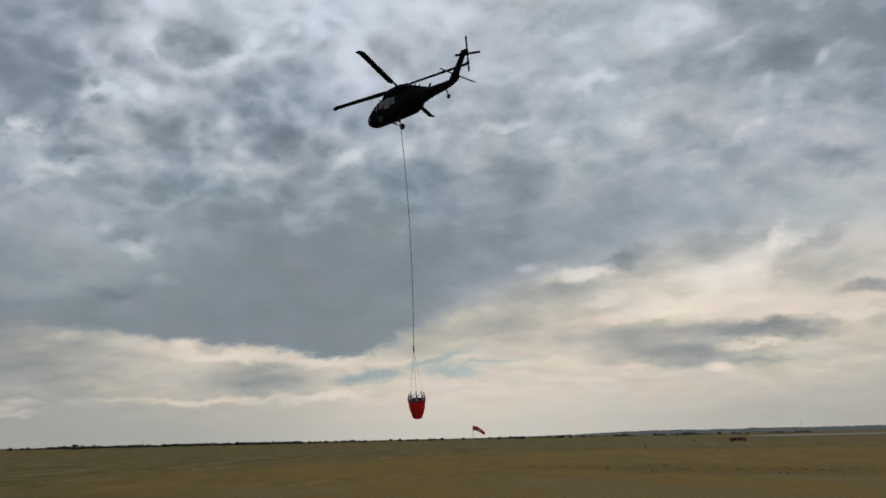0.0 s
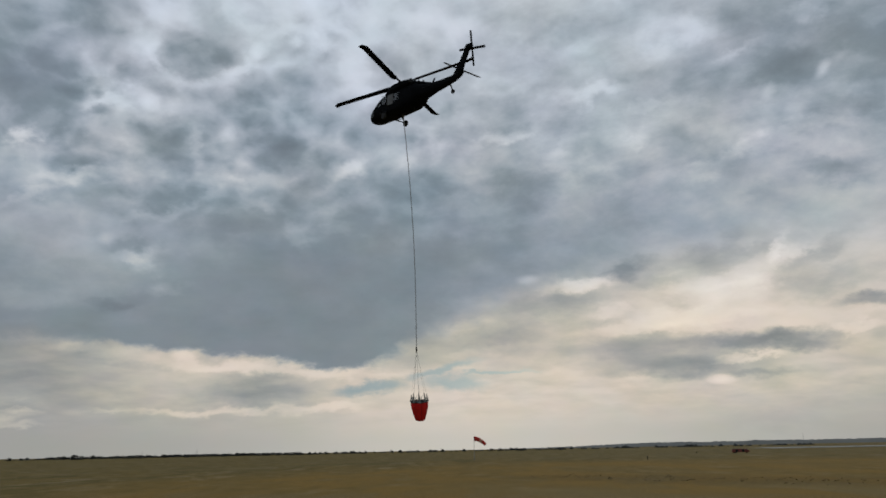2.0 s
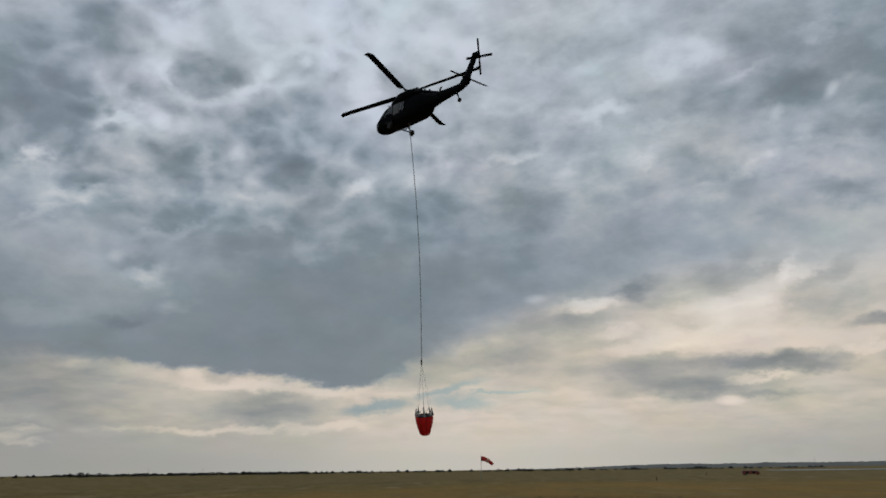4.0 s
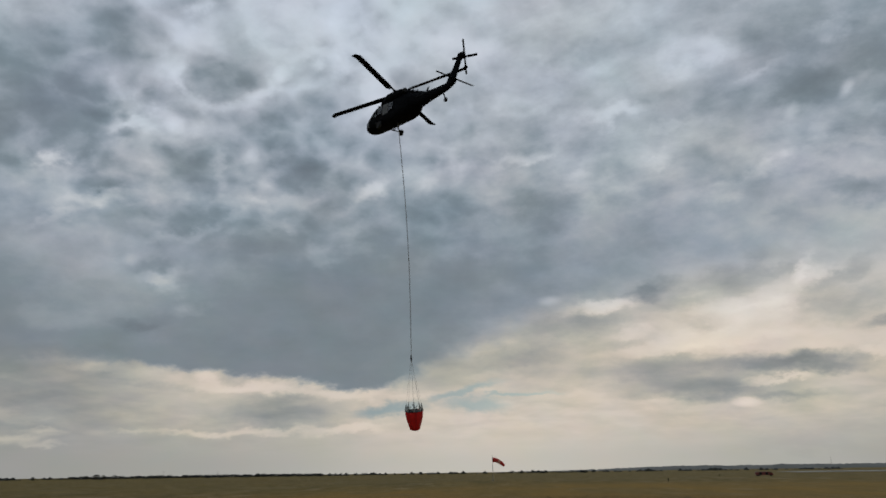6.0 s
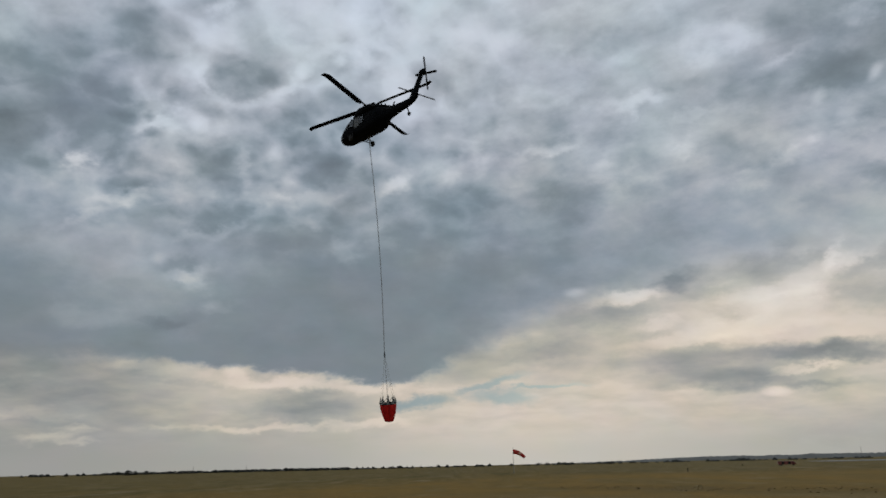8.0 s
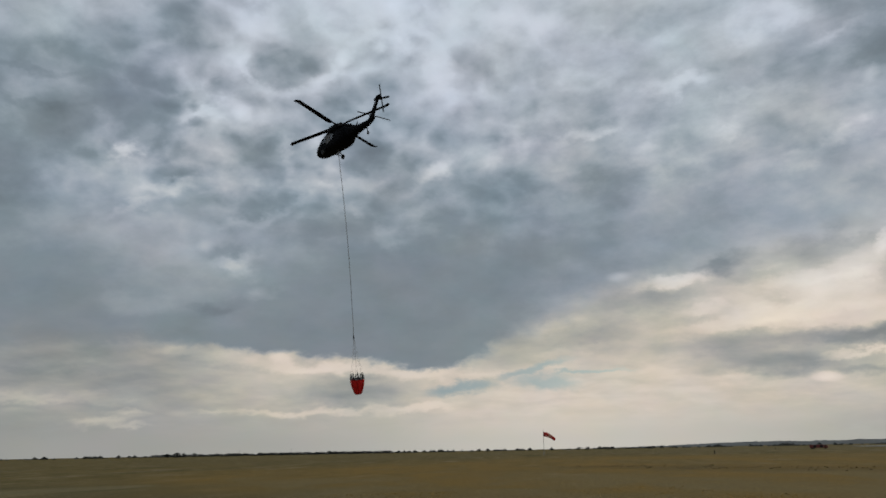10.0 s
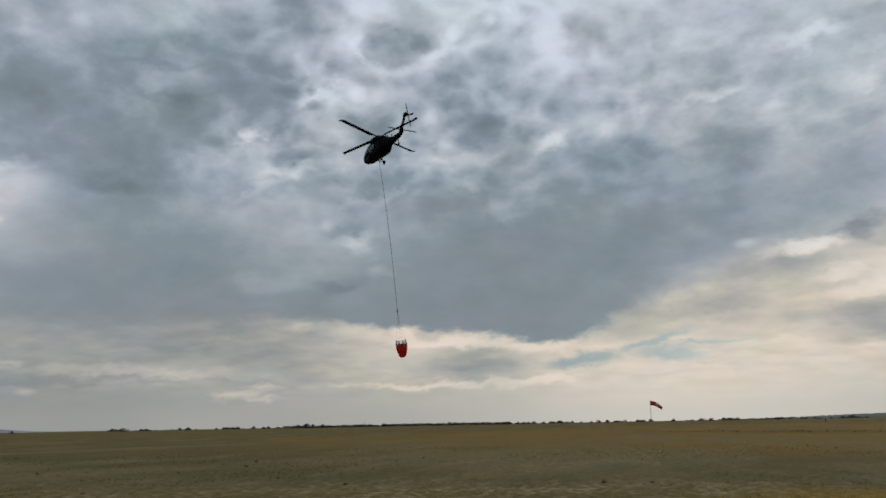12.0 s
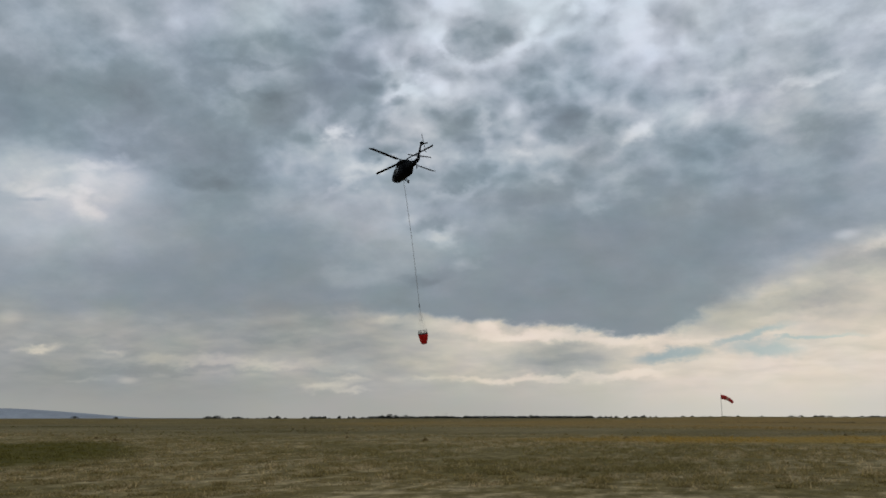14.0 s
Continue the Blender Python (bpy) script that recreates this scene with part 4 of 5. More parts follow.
    for k in range(4):
        turn = cant @ Matrix.Rotation(radians(-12 + 90 * k), 4, "Y")
        bm = bmesh.new()
        rings = []
        for r, chord, thick in ((0.1, 0.16, 0.08), (0.5, 0.24, 0.04), (1.62, 0.24, 0.025), (1.68, 0.2, 0.02)):
            rings.append([(f, u - 0.05, r) for f, u in aerofoil(chord, thick, 0.5)])
        loft(bm, rings)
        bm.transform(turn)
        part("blade", bm, BLADE, tail_rotor)
    bm = bmesh.new()
    loft(bm, [oval(-9.5, 4.08, 4.52, 0.17, 2.2), oval(-9.7, 4.0, 4.6, 0.24, 2.4), oval(-10.1, 4.0, 4.58, 0.24, 2.4), oval(-10.35, 4.12, 4.46, 0.14, 2.2)])
    part("tail_gearbox", bm, AIRFRAME, heli)

    # main gear
    for side in (1, -1):
        bm = bmesh.new()
        tube(bm, (1.35, side * 1.0, 0.95), (1.1, side * 1.33, 0.18), 0.075, 0.06, 12)
        tube(bm, (2.1, side * 0.85, 0.6), (1.1, side * 1.30, 0.14), 0.06, 0.06, 10)
        tube(bm, (1.1, side * 1.2, 0.1), (1.1, side * 1.55, 0.1), 0.05, n=10)
        gear = part("main_gear_leg", bm, DARK_STEEL, heli)
        tyre = wheel_parts(gear, (1.1, side * 1.46, 0.1), 0.33, 0.23)
        bm = bmesh.new()
        box(bm, (1.0, side * 1.06 - 0.09, 0.75), (1.75, side * 1.06 + 0.09, 1.15), 0.04)
        part("gear_fairing", bm, AIRFRAME, heli)
    bm = bmesh.new()
    tube(bm, (-7.3, 0, 1.42), (-7.68, 0, 0.56), 0.08, 0.055, 12)
    leg = part("tail_gear_leg", bm, DARK_STEEL, heli)
    wheel_parts(leg, (-7.72, 0, 0.44), 0.22, 0.16)

    # glazing
    def pane(name, rows, side, parent, mat=GLASS, depth=0.018):
        return part(name, patch_on_side(bmesh.new(), rows, side, half_width, depth), mat, parent)

    for side in (1, -1):
        door = part("cockpit_door", patch_on_side(bmesh.new(), [(0.75, 3.05, 1.95), (1.5, 3.05, 1.95), (2.0, 3.05, 1.95), (2.4, 2.62, 1.95)], side, half_width, 0.008), AIRFRAME, heli)
        pane("window", [(1.50, 2.98, 2.05), (1.95, 2.98, 2.05), (2.3, 2.60, 2.05)], side, door, depth=0.02)
        pane("chin_window", [(0.80, 3.9, 3.45), (1.15, 4.1, 3.45)], side, heli)
        pane("gunner_window", [(1.55, 1.85, 1.1), (2.3, 1.85, 1.1)], side, heli)
        cabin = part("cabin_door", patch_on_side(bmesh.new(), [(0.72, 1.0, -0.9), (2.42, 1.0, -0.9)], side, half_width, 0.02), AIRFRAME, heli)
        part("door_panel", patch_on_side(bmesh.new(), [(1.25, 0.92, 0.0), (2.36, 0.92, 0.0)], side, half_width, 0.03), AIRFRAME_PANEL, cabin, "faded grey upper door panel")
        pane("window", [(1.45, -0.06, -0.8), (2.25, -0.06, -0.8)], side, cabin, depth=0.035)
        bm = bmesh.new()
        tube(bm, (1.1, side * 1.2, 2.52), (-2.0, side * 1.2, 2.52), 0.03, n=8)
        part("door_rail", bm, AIRFRAME, heli)

    # windscreen panes lie on the sloping front
    def top_at(x):
        for s, t in zip(SECTIONS, SECTIONS[1:]):
            if s[0] >= x >= t[0]:
                f = (s[0] - x) / (s[0] - t[0])
                return s[2] + f * (t[2] - s[2])
        return 2.8

    for y0, y1 in ((-0.80, -0.30), (-0.24, 0.24), (0.30, 0.80)):
        bm = bmesh.new()
        cols = []
        for x in (3.55, 3.2, 2.85, 2.5):
            cols.append([(x, y, top_at(x) - 0.16 * (y / 0.8) ** 2 * (1.3 if x > 3.3 else 0.8) + 0.03) for y in (y0, (y0 + y1) / 2, y1)])
        up = [[bm.verts.new(p) for p in c] for c in cols]
        dn = [[bm.verts.new((p[0], p[1], p[2] - 0.03)) for p in c] for c in cols]
        for i in range(3):
            for j in range(2):
                bm.faces.new((up[i][j], up[i + 1][j], up[i + 1][j + 1], up[i][j + 1]))
                bm.faces.new((dn[i][j], dn[i][j + 1], dn[i + 1][j + 1], dn[i + 1][j]))
        part("windscreen", bm, GLASS, heli)

    # aerials, cutters, hook, pitot heads
    bm = bmesh.new()
    rings = [[(-4.6 - 0.35 * f - 0.28 * t, k, 2.24 + 0.46 * t) for f, k in ((0, 0), (0.5, 0.03), (1, 0), (0.5, -0.03))] for t in (0.0, 1.0)]
    part("blade_antenna", loft(bm, rings), AIRFRAME, heli)
    bm = bmesh.new()
    tube(bm, (2.3, 0, 2.60), (2.55, 0, 2.98), 0.05, 0.02, 8)
    part("wire_cutter", bm, DARK_STEEL, heli)
    bm = bmesh.new()
    tube(bm, (3.5, 0.1, 0.50), (3.85, 0.1, 0.20), 0.05, 0.02, 8)
    part("wire_cutter", bm, DARK_STEEL, heli)
    for side in (1, -1):
        bm = bmesh.new()
        tube(bm, (2.35, side * 0.6, 2.52), (2.35, side * 0.62, 2.9), 0.03, n=8)
        tube(bm, (2.3, side * 0.62, 2.9), (2.65, side * 0.62, 2.9), 0.025, n=8)
        part("pitot_head", bm, DARK_STEEL, heli)
        bm = bmesh.new()
        tube(bm, (-3.9, side * 0.66, 1.80), (-6.0, side * 0.60, 1.75), 0.018, n=6)
        for x in (-3.95, -5.0, -5.95):
            tube(bm, (x, side * 0.35, 1.76), (x, side * 0.64, 1.78), 0.02, n=6)
        part("wire_aerial", bm, DARK_STEEL, heli)
    bm = bmesh.new()
    box(bm, (-0.55, -0.16, 0.30), (-0.05, 0.16, 0.5), 0.03)
    tube(bm, (-0.3, 0, 0.32), (-0.3, 0, 0.02), 0.05, 0.04, 10)
    part("cargo_hook", bm, DARK_STEEL, heli)
    bm = bmesh.new()
    box(bm, (-4.6, -0.12, 0.90), (-3.6, 0.12, 1.2), 0.05)
    part("belly_antenna", bm, AIRFRAME, heli)
    for x, tall in ((0.6, 0.28), (-1.4, 0.22), (-2.2, 0.2)):
        bm = bmesh.new()
        rings = [[(x - 0.22 * f - 0.1 * t, k, 0.47 - tall * t) for f, k in ((0, 0), (0.5, 0.025), (1, 0), (0.5, -0.025))] for t in (0.0, 1.0)]
        part("blade_antenna", loft(bm, rings), AIRFRAME, heli)
    for x, z in ((-2.6, 3.12), (-3.3, 2.84)):
        bm = bmesh.new()
        tube(bm, (x, 0, z), (x - 0.05, 0, z + 0.22), 0.09, 0.06, 10)
        part("beacon", bm, DARK_STEEL, heli)
    for side in (1, -1):
        bm = bmesh.new()
        box(bm, (1.55, side * 1.19 - 0.03, 0.62), (2.15, side * 1.19 + 0.06, 0.68), 0.01)
        tube(bm, (1.6, side * 1.2, 0.65), (1.6, side * 1.12, 0.95), 0.02, n=6)
        tube(bm, (2.1, side * 1.2, 0.65), (2.1, side * 1.12, 0.95), 0.02, n=6)
        part("boarding_step", bm, DARK_STEEL, heli)
    return heli


build_helicopter()
hook_at = heli_base + ATTITUDE @ Vector((-0.3, 0.0, 0.04))

# ---------------------------------------------------------------- slung bucket
BUCKET_CENTRE = HUB + Vector((1.2, 7.5, -33.0))
hang = (BUCKET_CENTRE - hook_at).normalized()
head_at = BUCKET_CENTRE - hang * 6.6


def build_bucket():
    frame_m = (hang * -1).to_track_quat("Z", "Y").to_matrix().to_4x4()
    bucket = thing("water_bucket", Matrix.Translation(BUCKET_CENTRE + hang * 1.0) @ frame_m,
                   "bright red fabric firefighting water bucket with grey rim chains", "bucket")
    outer = [(0.02, 0.0), (0.36, 0.02), (0.48, 0.12), (0.60, 0.5), (0.74, 0.95), (0.84, 1.4), (0.88, 1.75), (0.87, 1.98)]
    inner = [(0.82, 1.98), (0.82, 1.75), (0.78, 1.4), (0.68, 0.95), (0.52, 0.4), (0.02, 0.2)]
    bm = lathe(bmesh.new(), outer + inner, 48, 0.035, 8)
    shell = part("shell", bm, BUCKET_RED, bucket)
    n = 8
    for k in range(n):
        a = 2 * math.pi * (k + 0.5) / n
        c, s = math.cos(a), math.sin(a)
        bm = bmesh.new()
        for (r0, z0), (r1, z1) in zip(outer[2:], outer[3:]):
            tube(bm, (c * (r0 + 0.012), s * (r0 + 0.012), z0), (c * (r1 + 0.012), s * (r1 + 0.012), z1), 0.028, n=6)
        part("webbing", bm, BUCKET_RIB, shell)
    bm = bmesh.new()
    ring = lambda r, z: [(r * math.cos(2 * math.pi * i / 32), r * math.sin(2 * math.pi * i / 32), z) for i in range(32)]
    loft(bm, [ring(0.91, 1.96), ring(0.93, 1.98), ring(0.93, 2.01), ring(0.91, 2.03), ring(0.84, 2.03), ring(0.84, 1.96)])
    part("rim", bm, DARK_STEEL, bucket)
    top = Vector((0, 0, 7.6 - 0.25))
    for k in range(n):
        a = 2 * math.pi * (k + 0.25) / n
        foot = Vector((0.88 * math.cos(a), 0.88 * math.sin(a), 2.0))
        knee = foot + Vector((-0.10 * math.cos(a), -0.10 * math.sin(a), 0.62))
        bm = bmesh.new()
        tube(bm, foot, knee, 0.10, 0.045, 8)
        tube(bm, knee, knee + Vector((0, 0, 0.14)), 0.05, 0.03, 8)
        part("rim_post", bm, HANGER, bucket, "grey hanger strap")
        bm = bmesh.new()
        tube(bm, knee, top, 0.007, n=5)
        part("shroud_line", bm, SHROUD, bucket)
        bm = bmesh.new()
        b = 2 * math.pi * (k + 1.25) / n
        nxt = Vector((0.88 * math.cos(b), 0.88 * math.sin(b), 2.0))
        tube(bm, knee, nxt, 0.022, n=6)
        part("rim_chain", bm, HANGER, bucket)
    bm = bmesh.new()
    tube(bm, (0, 0, 7.25), (0, 0, 7.62), 0.09, 0.07, 14)
    tube(bm, (0, 0, 7.0), (0, 0, 7.3), 0.05, 0.085, 14)
    part("control_head", bm, DARK_STEEL, bucket)
    back = bucket.matrix_world.inverted()
    bm = bmesh.new()
    n_seg, span = 40, head_at + hang * 0.3 - hook_at
    pts = [hook_at + span * (i / n_seg) + Vector((0.35, -0.5, 0)) * math.sin(math.pi * i / n_seg) for i in range(n_seg + 1)]
    for a, b in zip(pts, pts[1:]):
        tube(bm, back @ a, back @ b, 0.038, n=6)
    line = part("long_line", bm, ROPE, bucket, "long grey steel cable up to the cargo hook")
    bm = bmesh.new()
    pts = [p + Vector((0.035 * math.sin(i * 1.7), 0.035 * math.cos(i * 1.7), 0)) for i, p in enumerate(pts)]
    for a, b in zip(pts, pts[1:]):
        tube(bm, back @ a, back @ b, 0.018, n=5)
    part("power_lead", bm, ROPE, line, "thin power lead wound round the cable")
    bm = bmesh.new()
    tube(bm, back @ (hook_at - hang * 0.12), back @ (hook_at + hang * 0.35), 0.08, 0.05, 10)
    part("shackle", bm, STEEL, line)
    bm = bmesh.new()
    tube(bm, (0.0, 0, 7.0), (0.0, 0, 0.3), 0.012, n=6)
    part("trip_line", bm, ROPE, bucket)


build_bucket()

# ---------------------------------------------------------------- windsock


def build_windsock():
    x, y = SOCK_AT
    base = thing("windsock", Matrix.Translation((x, y, ground_height(x, y) - 0.2)) @ Matrix.Diagonal((1.5, 1.5, 1.55, 1)), "red windsock with one pale band drooping on a tall pole", "windsock")
    bm = bmesh.new()
    tube(bm, (0, 0, 0), (0, 0, 11.6), 0.16, 0.09, 14)
    part("pole", bm, POLE, base)
    bm = bmesh.new()
    box(bm, (-0.45, -0.45, 0), (0.45, 0.45, 0.25), 0.04)
    part("footing", bm, CONCRETE, base)
    bm = bmesh.new()
    tube(bm, (0, 0, 11.5), (0, 0, 13.6), 0.09, 0.05, 10)
    part("swivel", bm, DARK_STEEL, base)
    path = [(0.1, 11.2), (1.6, 11.05), (3.1, 10.5), (4.5, 9.7), (5.7, 8.8), (6.7, 7.9)]
    radii = [1.30, 1.22, 1.14, 1.02, 0.90, 0.80]
    bm = bmesh.new()
    ring = [(0.1, 1.25 * math.cos(2 * math.pi * i / 20), 11.2 + 1.25 * math.sin(2 * math.pi * i / 20)) for i in range(20)]
    for a, b in zip(ring, ring[1:] + ring[:1]):
        tube(bm, a, b, 0.05, n=6)
    part("mouth_hoop", bm, DARK_STEEL, base)
    for k in range(5):
        bm = bmesh.new()
        made = []
        for j in (k, k + 1):
            (px, pz), r = path[j], radii[j]
            a, b = path[max(0, j - 1)], path[min(5, j + 1)]
            d = Vector((b[0] - a[0], 0, b[1] - a[1])).normalized()
            up = Vector((-d.z, 0, d.x))
            for rr in ((r, r - 0.03) if j == k else (r - 0.03, r)):
                made.append([Vector((px, 0, pz)) + up * rr * math.sin(2 * math.pi * i / 20) + Vector((0, rr * math.cos(2 * math.pi * i / 20) * 0.9, 0)) for i in range(20)])
        order = [made[0], made[3], made[2], made[1], made[0]]
        vs = [[bm.verts.new(p) for p in r] for r in order[:4]]
        for a, b in zip(vs, vs[1:] + vs[:1]):
            for i in range(20):
                bm.faces.new((a[i], a[(i + 1) % 20], b[(i + 1) % 20], b[i]))
        part("sock_band", bm, SOCK_PALE if k == 2 else SOCK_RED, base, "faded pale fabric band" if k == 2 else "orange-red fabric band")


build_windsock()

# ---------------------------------------------------------------- truck, posts, mast


def build_truck():
    x, y = TRUCK_AT
    z = ground_height(x, y) - 0.02
    truck = thing("fire_truck", Matrix.Translation((x, y, z)) @ Matrix.Rotation(radians(-12), 4, "Z") @ Matrix.Scale(1.2, 4), "long dull red fire truck parked on the grass", "truck")
    bm = bmesh.new()
    box(bm, (-6.4, -1.25, 0.7), (3.2, 1.25, 3.1), 0.12)
    part("body", bm, TRUCK_RED, truck)
    bm = bmesh.new()
    loft(bm, [oval(3.25, 0.7, 3.0, 1.24, 6), oval(5.3, 0.7, 2.95, 1.24, 6), oval(6.1, 0.7, 2.1, 1.2, 6), oval(6.4, 0.75, 1.7, 1.15, 5)])
    cab = part("cab", bm, TRUCK_RED, truck)
    for side in (1, -1):
        bm = bmesh.new()
        box(bm, (3.7, side * 1.25 - 0.04, 1.9), (5.1, side * 1.25 + 0.04, 2.7), 0.02)
        part("window", bm, GLASS, cab)
        for wx in (-5.0, -3.6, 4.6):
            wheel_parts(truck, (wx, side * 1.1, 0.55), 0.55, 0.36)
        for k in range(4):
            bm = bmesh.new()
            box(bm, (-6.1 + k * 2.3, side * 1.27 - 0.03, 1.0), (-4.1 + k * 2.3, side * 1.27 + 0.03, 2.7), 0.03)
            part("locker_shutter", bm, DARK_STEEL if k % 2 else TRUCK_RED, truck)
    bm = bmesh.new()
    box(bm, (4.2, -0.9, 2.96), (4.6, 0.9, 3.2), 0.05)
    part("light_bar", bm, DARK_STEEL, truck)
    bm = bmesh.new()
    box(bm, (-6.2, -0.5, 3.12), (2.8, 0.5, 3.3), 0.03)
    part("ladder_rack", bm, STEEL, truck)


build_truck()


def build_posts():
    for az, dist, tall in ((13.3, 640, 2.6), (16.6, 900, 2.4)):
        x, y, z = far_at(az, dist)
        post = thing("marker_post", Matrix.Translation((x, y, z)), "short dark marker post standing in the grass", "post", "posts on the field")
        bm = bmesh.new()
        tube(bm, (0, 0, -0.2), (0, 0, tall), 0.28, 0.2, 10)
        part("shaft", bm, DARK_STEEL, post)
        bm = bmesh.new()
        box(bm, (-0.4, -0.3, tall - 0.7), (0.4, 0.3, tall), 0.05)
        part("head", bm, DARK_STEEL, post)
    for az, tall in ((23.4, 34), (-16.6, 20), (-20.0, 22)):
        x, y, z = far_at(az, 2700)
        mast = thing("lattice_mast", Matrix.Translation((x, y, z)), "thin grey lattice mast on the horizon", "mast", "masts on the horizon")
        for sx, sy in ((1, 1), (-1, 1), (0, -1.2)):
            bm = bmesh.new()
            tube(bm, (sx * 1.3, sy * 1.3, 0), (sx * 0.25, sy * 0.25, tall), 0.16, 0.12, 6)
            part("leg", bm, STEEL, mast)
        for k in range(8):
            h0, h1 = tall * k / 8, tall * (k + 1) / 8
            w0, w1 = 1.3 - 1.05 * k / 8, 1.3 - 1.05 * (k + 1) / 8
            bm = bmesh.new()
            tube(bm, (w0, w0, h0), (-w1, w1, h1), 0.07, n=5)
            tube(bm, (-w0, w0, h0), (w1, w1, h1), 0.07, n=5)
            part("brace", bm, STEEL, mast)


build_posts()

# ---------------------------------------------------------------- trees on the horizon


def tree_model(seed, wide, tall):
    rng = random.Random(seed)
    tree = thing("tree", Matrix.Identity(4), "dark leafy tree standing on the far horizon", "tree", "trees along the horizon")
    bm = bmesh.new()
    tube(bm, (0, 0, -0.5), (0.2, 0, tall * 0.45), 0.45, 0.22, 8)
    for k in range(5):
        a = k * 1.3 + rng.random()
        tube(bm, (0.1, 0, tall * (0.22 + 0.05 * k)), (math.cos(a) * wide * 0.3, math.sin(a) * wide * 0.3, tall * (0.45 + 0.08 * k)), 0.16, 0.05, 6)
    part("trunk", bm, BARK, tree)
    verts, faces = [], []
    for k in range(520):
        a, u, h = rng.uniform(0, 6.283), rng.random() ** 0.5, rng.random()
        fat = math.sin(math.pi * (0.25 + 0.70 * h)) ** 0.7 * (0.8 + 0.35 * math.sin(3 * a + seed))
        c = Vector((math.cos(a) * u * wide * 0.5 * fat, math.sin(a) * u * wide * 0.5 * fat, tall * (0.02 + 0.94 * h)))
        size = rng.uniform(0.35, 0.95) * tall / 12
        q = Euler((rng.uniform(0, 6), rng.uniform(0, 6), rng.uniform(0, 6))).to_matrix()
        i = len(verts)
        verts += [c + q @ Vector(p) * size for p in ((1, 0, -0.5), (-0.5, 0.87, -0.4), (-0.5, -0.87, -0.5), (0, 0, 0.9))]
        faces += [(i, i + 1, i + 3), (i + 1, i + 2, i + 3), (i + 2, i, i + 3), (i, i + 2, i + 1)]
    me = bpy.data.meshes.new("crown")
    me.from_pydata(verts, [], faces)
    me.materials.append(LEAVES)
    crown = new("crown", me)
    crown.parent = tree
    return tree


def plant_trees():
    rng = random.Random(5)
    models = [tree_model(1, 18, 9), tree_model(2, 24, 7.5), tree_model(3, 15, 10), tree_model(4, 32, 6)]
    spots_at = [(-45.0, 1, 0.8), (-42.5, 0, 0.6), (-36.6, 3, 0.9), (-36.0, 1, 1.0), (-34.6, 1, 0.7), (-33.0, 3, 0.5), (-29.0, 3, 0.6), (-27.6, 2, 0.7),
                (-24.0, 2, 1.1), (-23.6, 0, 1.0), (-22.9, 0, 1.0), (-22.4, 3, 0.9), (-21.6, 3, 0.8), (-20.9, 3, 0.8), (-20.1, 3, 0.8), (-19.4, 3, 0.7),
                (-17.2, 0, 0.8), (-16.4, 3, 0.7), (-14.9, 3, 0.6), (-14.0, 2, 0.9), (-13.6, 0, 0.9), (-12.6, 1, 0.8), (-12.0, 1, 0.8), (-10.6, 3, 0.9),
                (-9.9, 1, 0.9), (-9.2, 3, 0.8), (-8.6, 3, 0.7), (-5.6, 3, 0.6), (-3.0, 3, 0.5), (3.2, 1, 0.9), (3.8, 0, 0.8), (5.2, 1, 0.8), (6.4, 3, 0.8), (8.0, 1, 0.7)]
    for k, (az, kind, size) in enumerate(spots_at):
        x, y, z = far_at(az, 2600 + rng.uniform(-150, 150))
        m = Matrix.Translation((x, y, z)) @ Matrix.Rotation(rng.uniform(0, 6.28), 4, "Z")
        t = copy_thing(models[kind], m)
        t.scale = (size * 1.6, size * 1.6, size * 1.25)
    for t, az in zip(models, (-18.6, -11.3, -24.6, 9.4)):
        x, y, z = far_at(az, 2650)
        t.matrix_world = Matrix.Translation((x, y, z)) @ Matrix.Diagonal((1.2, 1.2, 1.1, 1))


plant_trees()


def hedge_line():
    """Continuous low scrub along the horizon, too far to count."""
    rng = np.random.default_rng(7)
    n = 9000
    az = np.radians(rng.uniform(-37, 24, n))
    thick = np.array([ease(noise.noise(Vector((math.degrees(a) * 0.7, 0, 2))) * 1.1 + noise.noise(Vector((math.degrees(a) * 3.4, 4, 2))) * 1.1 + 0.35 + 0.85 * ease(1 - abs(math.degrees(a) + 16) / 15)) for a in az])
    keep = thick > 0.12
    az, thick = az[keep], thick[keep]
    dist = 2850 + rng.uniform(-60, 60, len(az))
    verts, faces = [], []
    for a, d, t in zip(az, dist, thick):
        x, y = 8 + d * math.sin(a), -80 + d * math.cos(a)
        z = ground_height(x, y) - 0.5 + rng.random() * 8.0 * t
        s = rng.uniform(1.2, 2.8) * (0.4 + 0.6 * t)
        i = len(verts)
        for px, py, pz in ((1, 0, -0.5), (-0.5, 0.87, -0.5), (-0.5, -0.87, -0.5), (0.1, 0, 0.8)):
            verts.append((x + px * s * 1.5, y + py * s * 1.5, z + pz * s * 1.25))
        faces += [(i, i + 1, i + 3), (i + 1, i + 2, i + 3), (i + 2, i, i + 3), (i, i + 2, i + 1)]
    me = bpy.data.meshes.new("far_scrub")
    me.from_pydata(verts, [], faces)
    me.materials.append(LEAVES)
    tagged(new("far_scrub", me), "low dark line of scrub and woods along the horizon", "scrub", kind="stuff")


hedge_line()

# ---------------------------------------------------------------- scrub and grass on the field


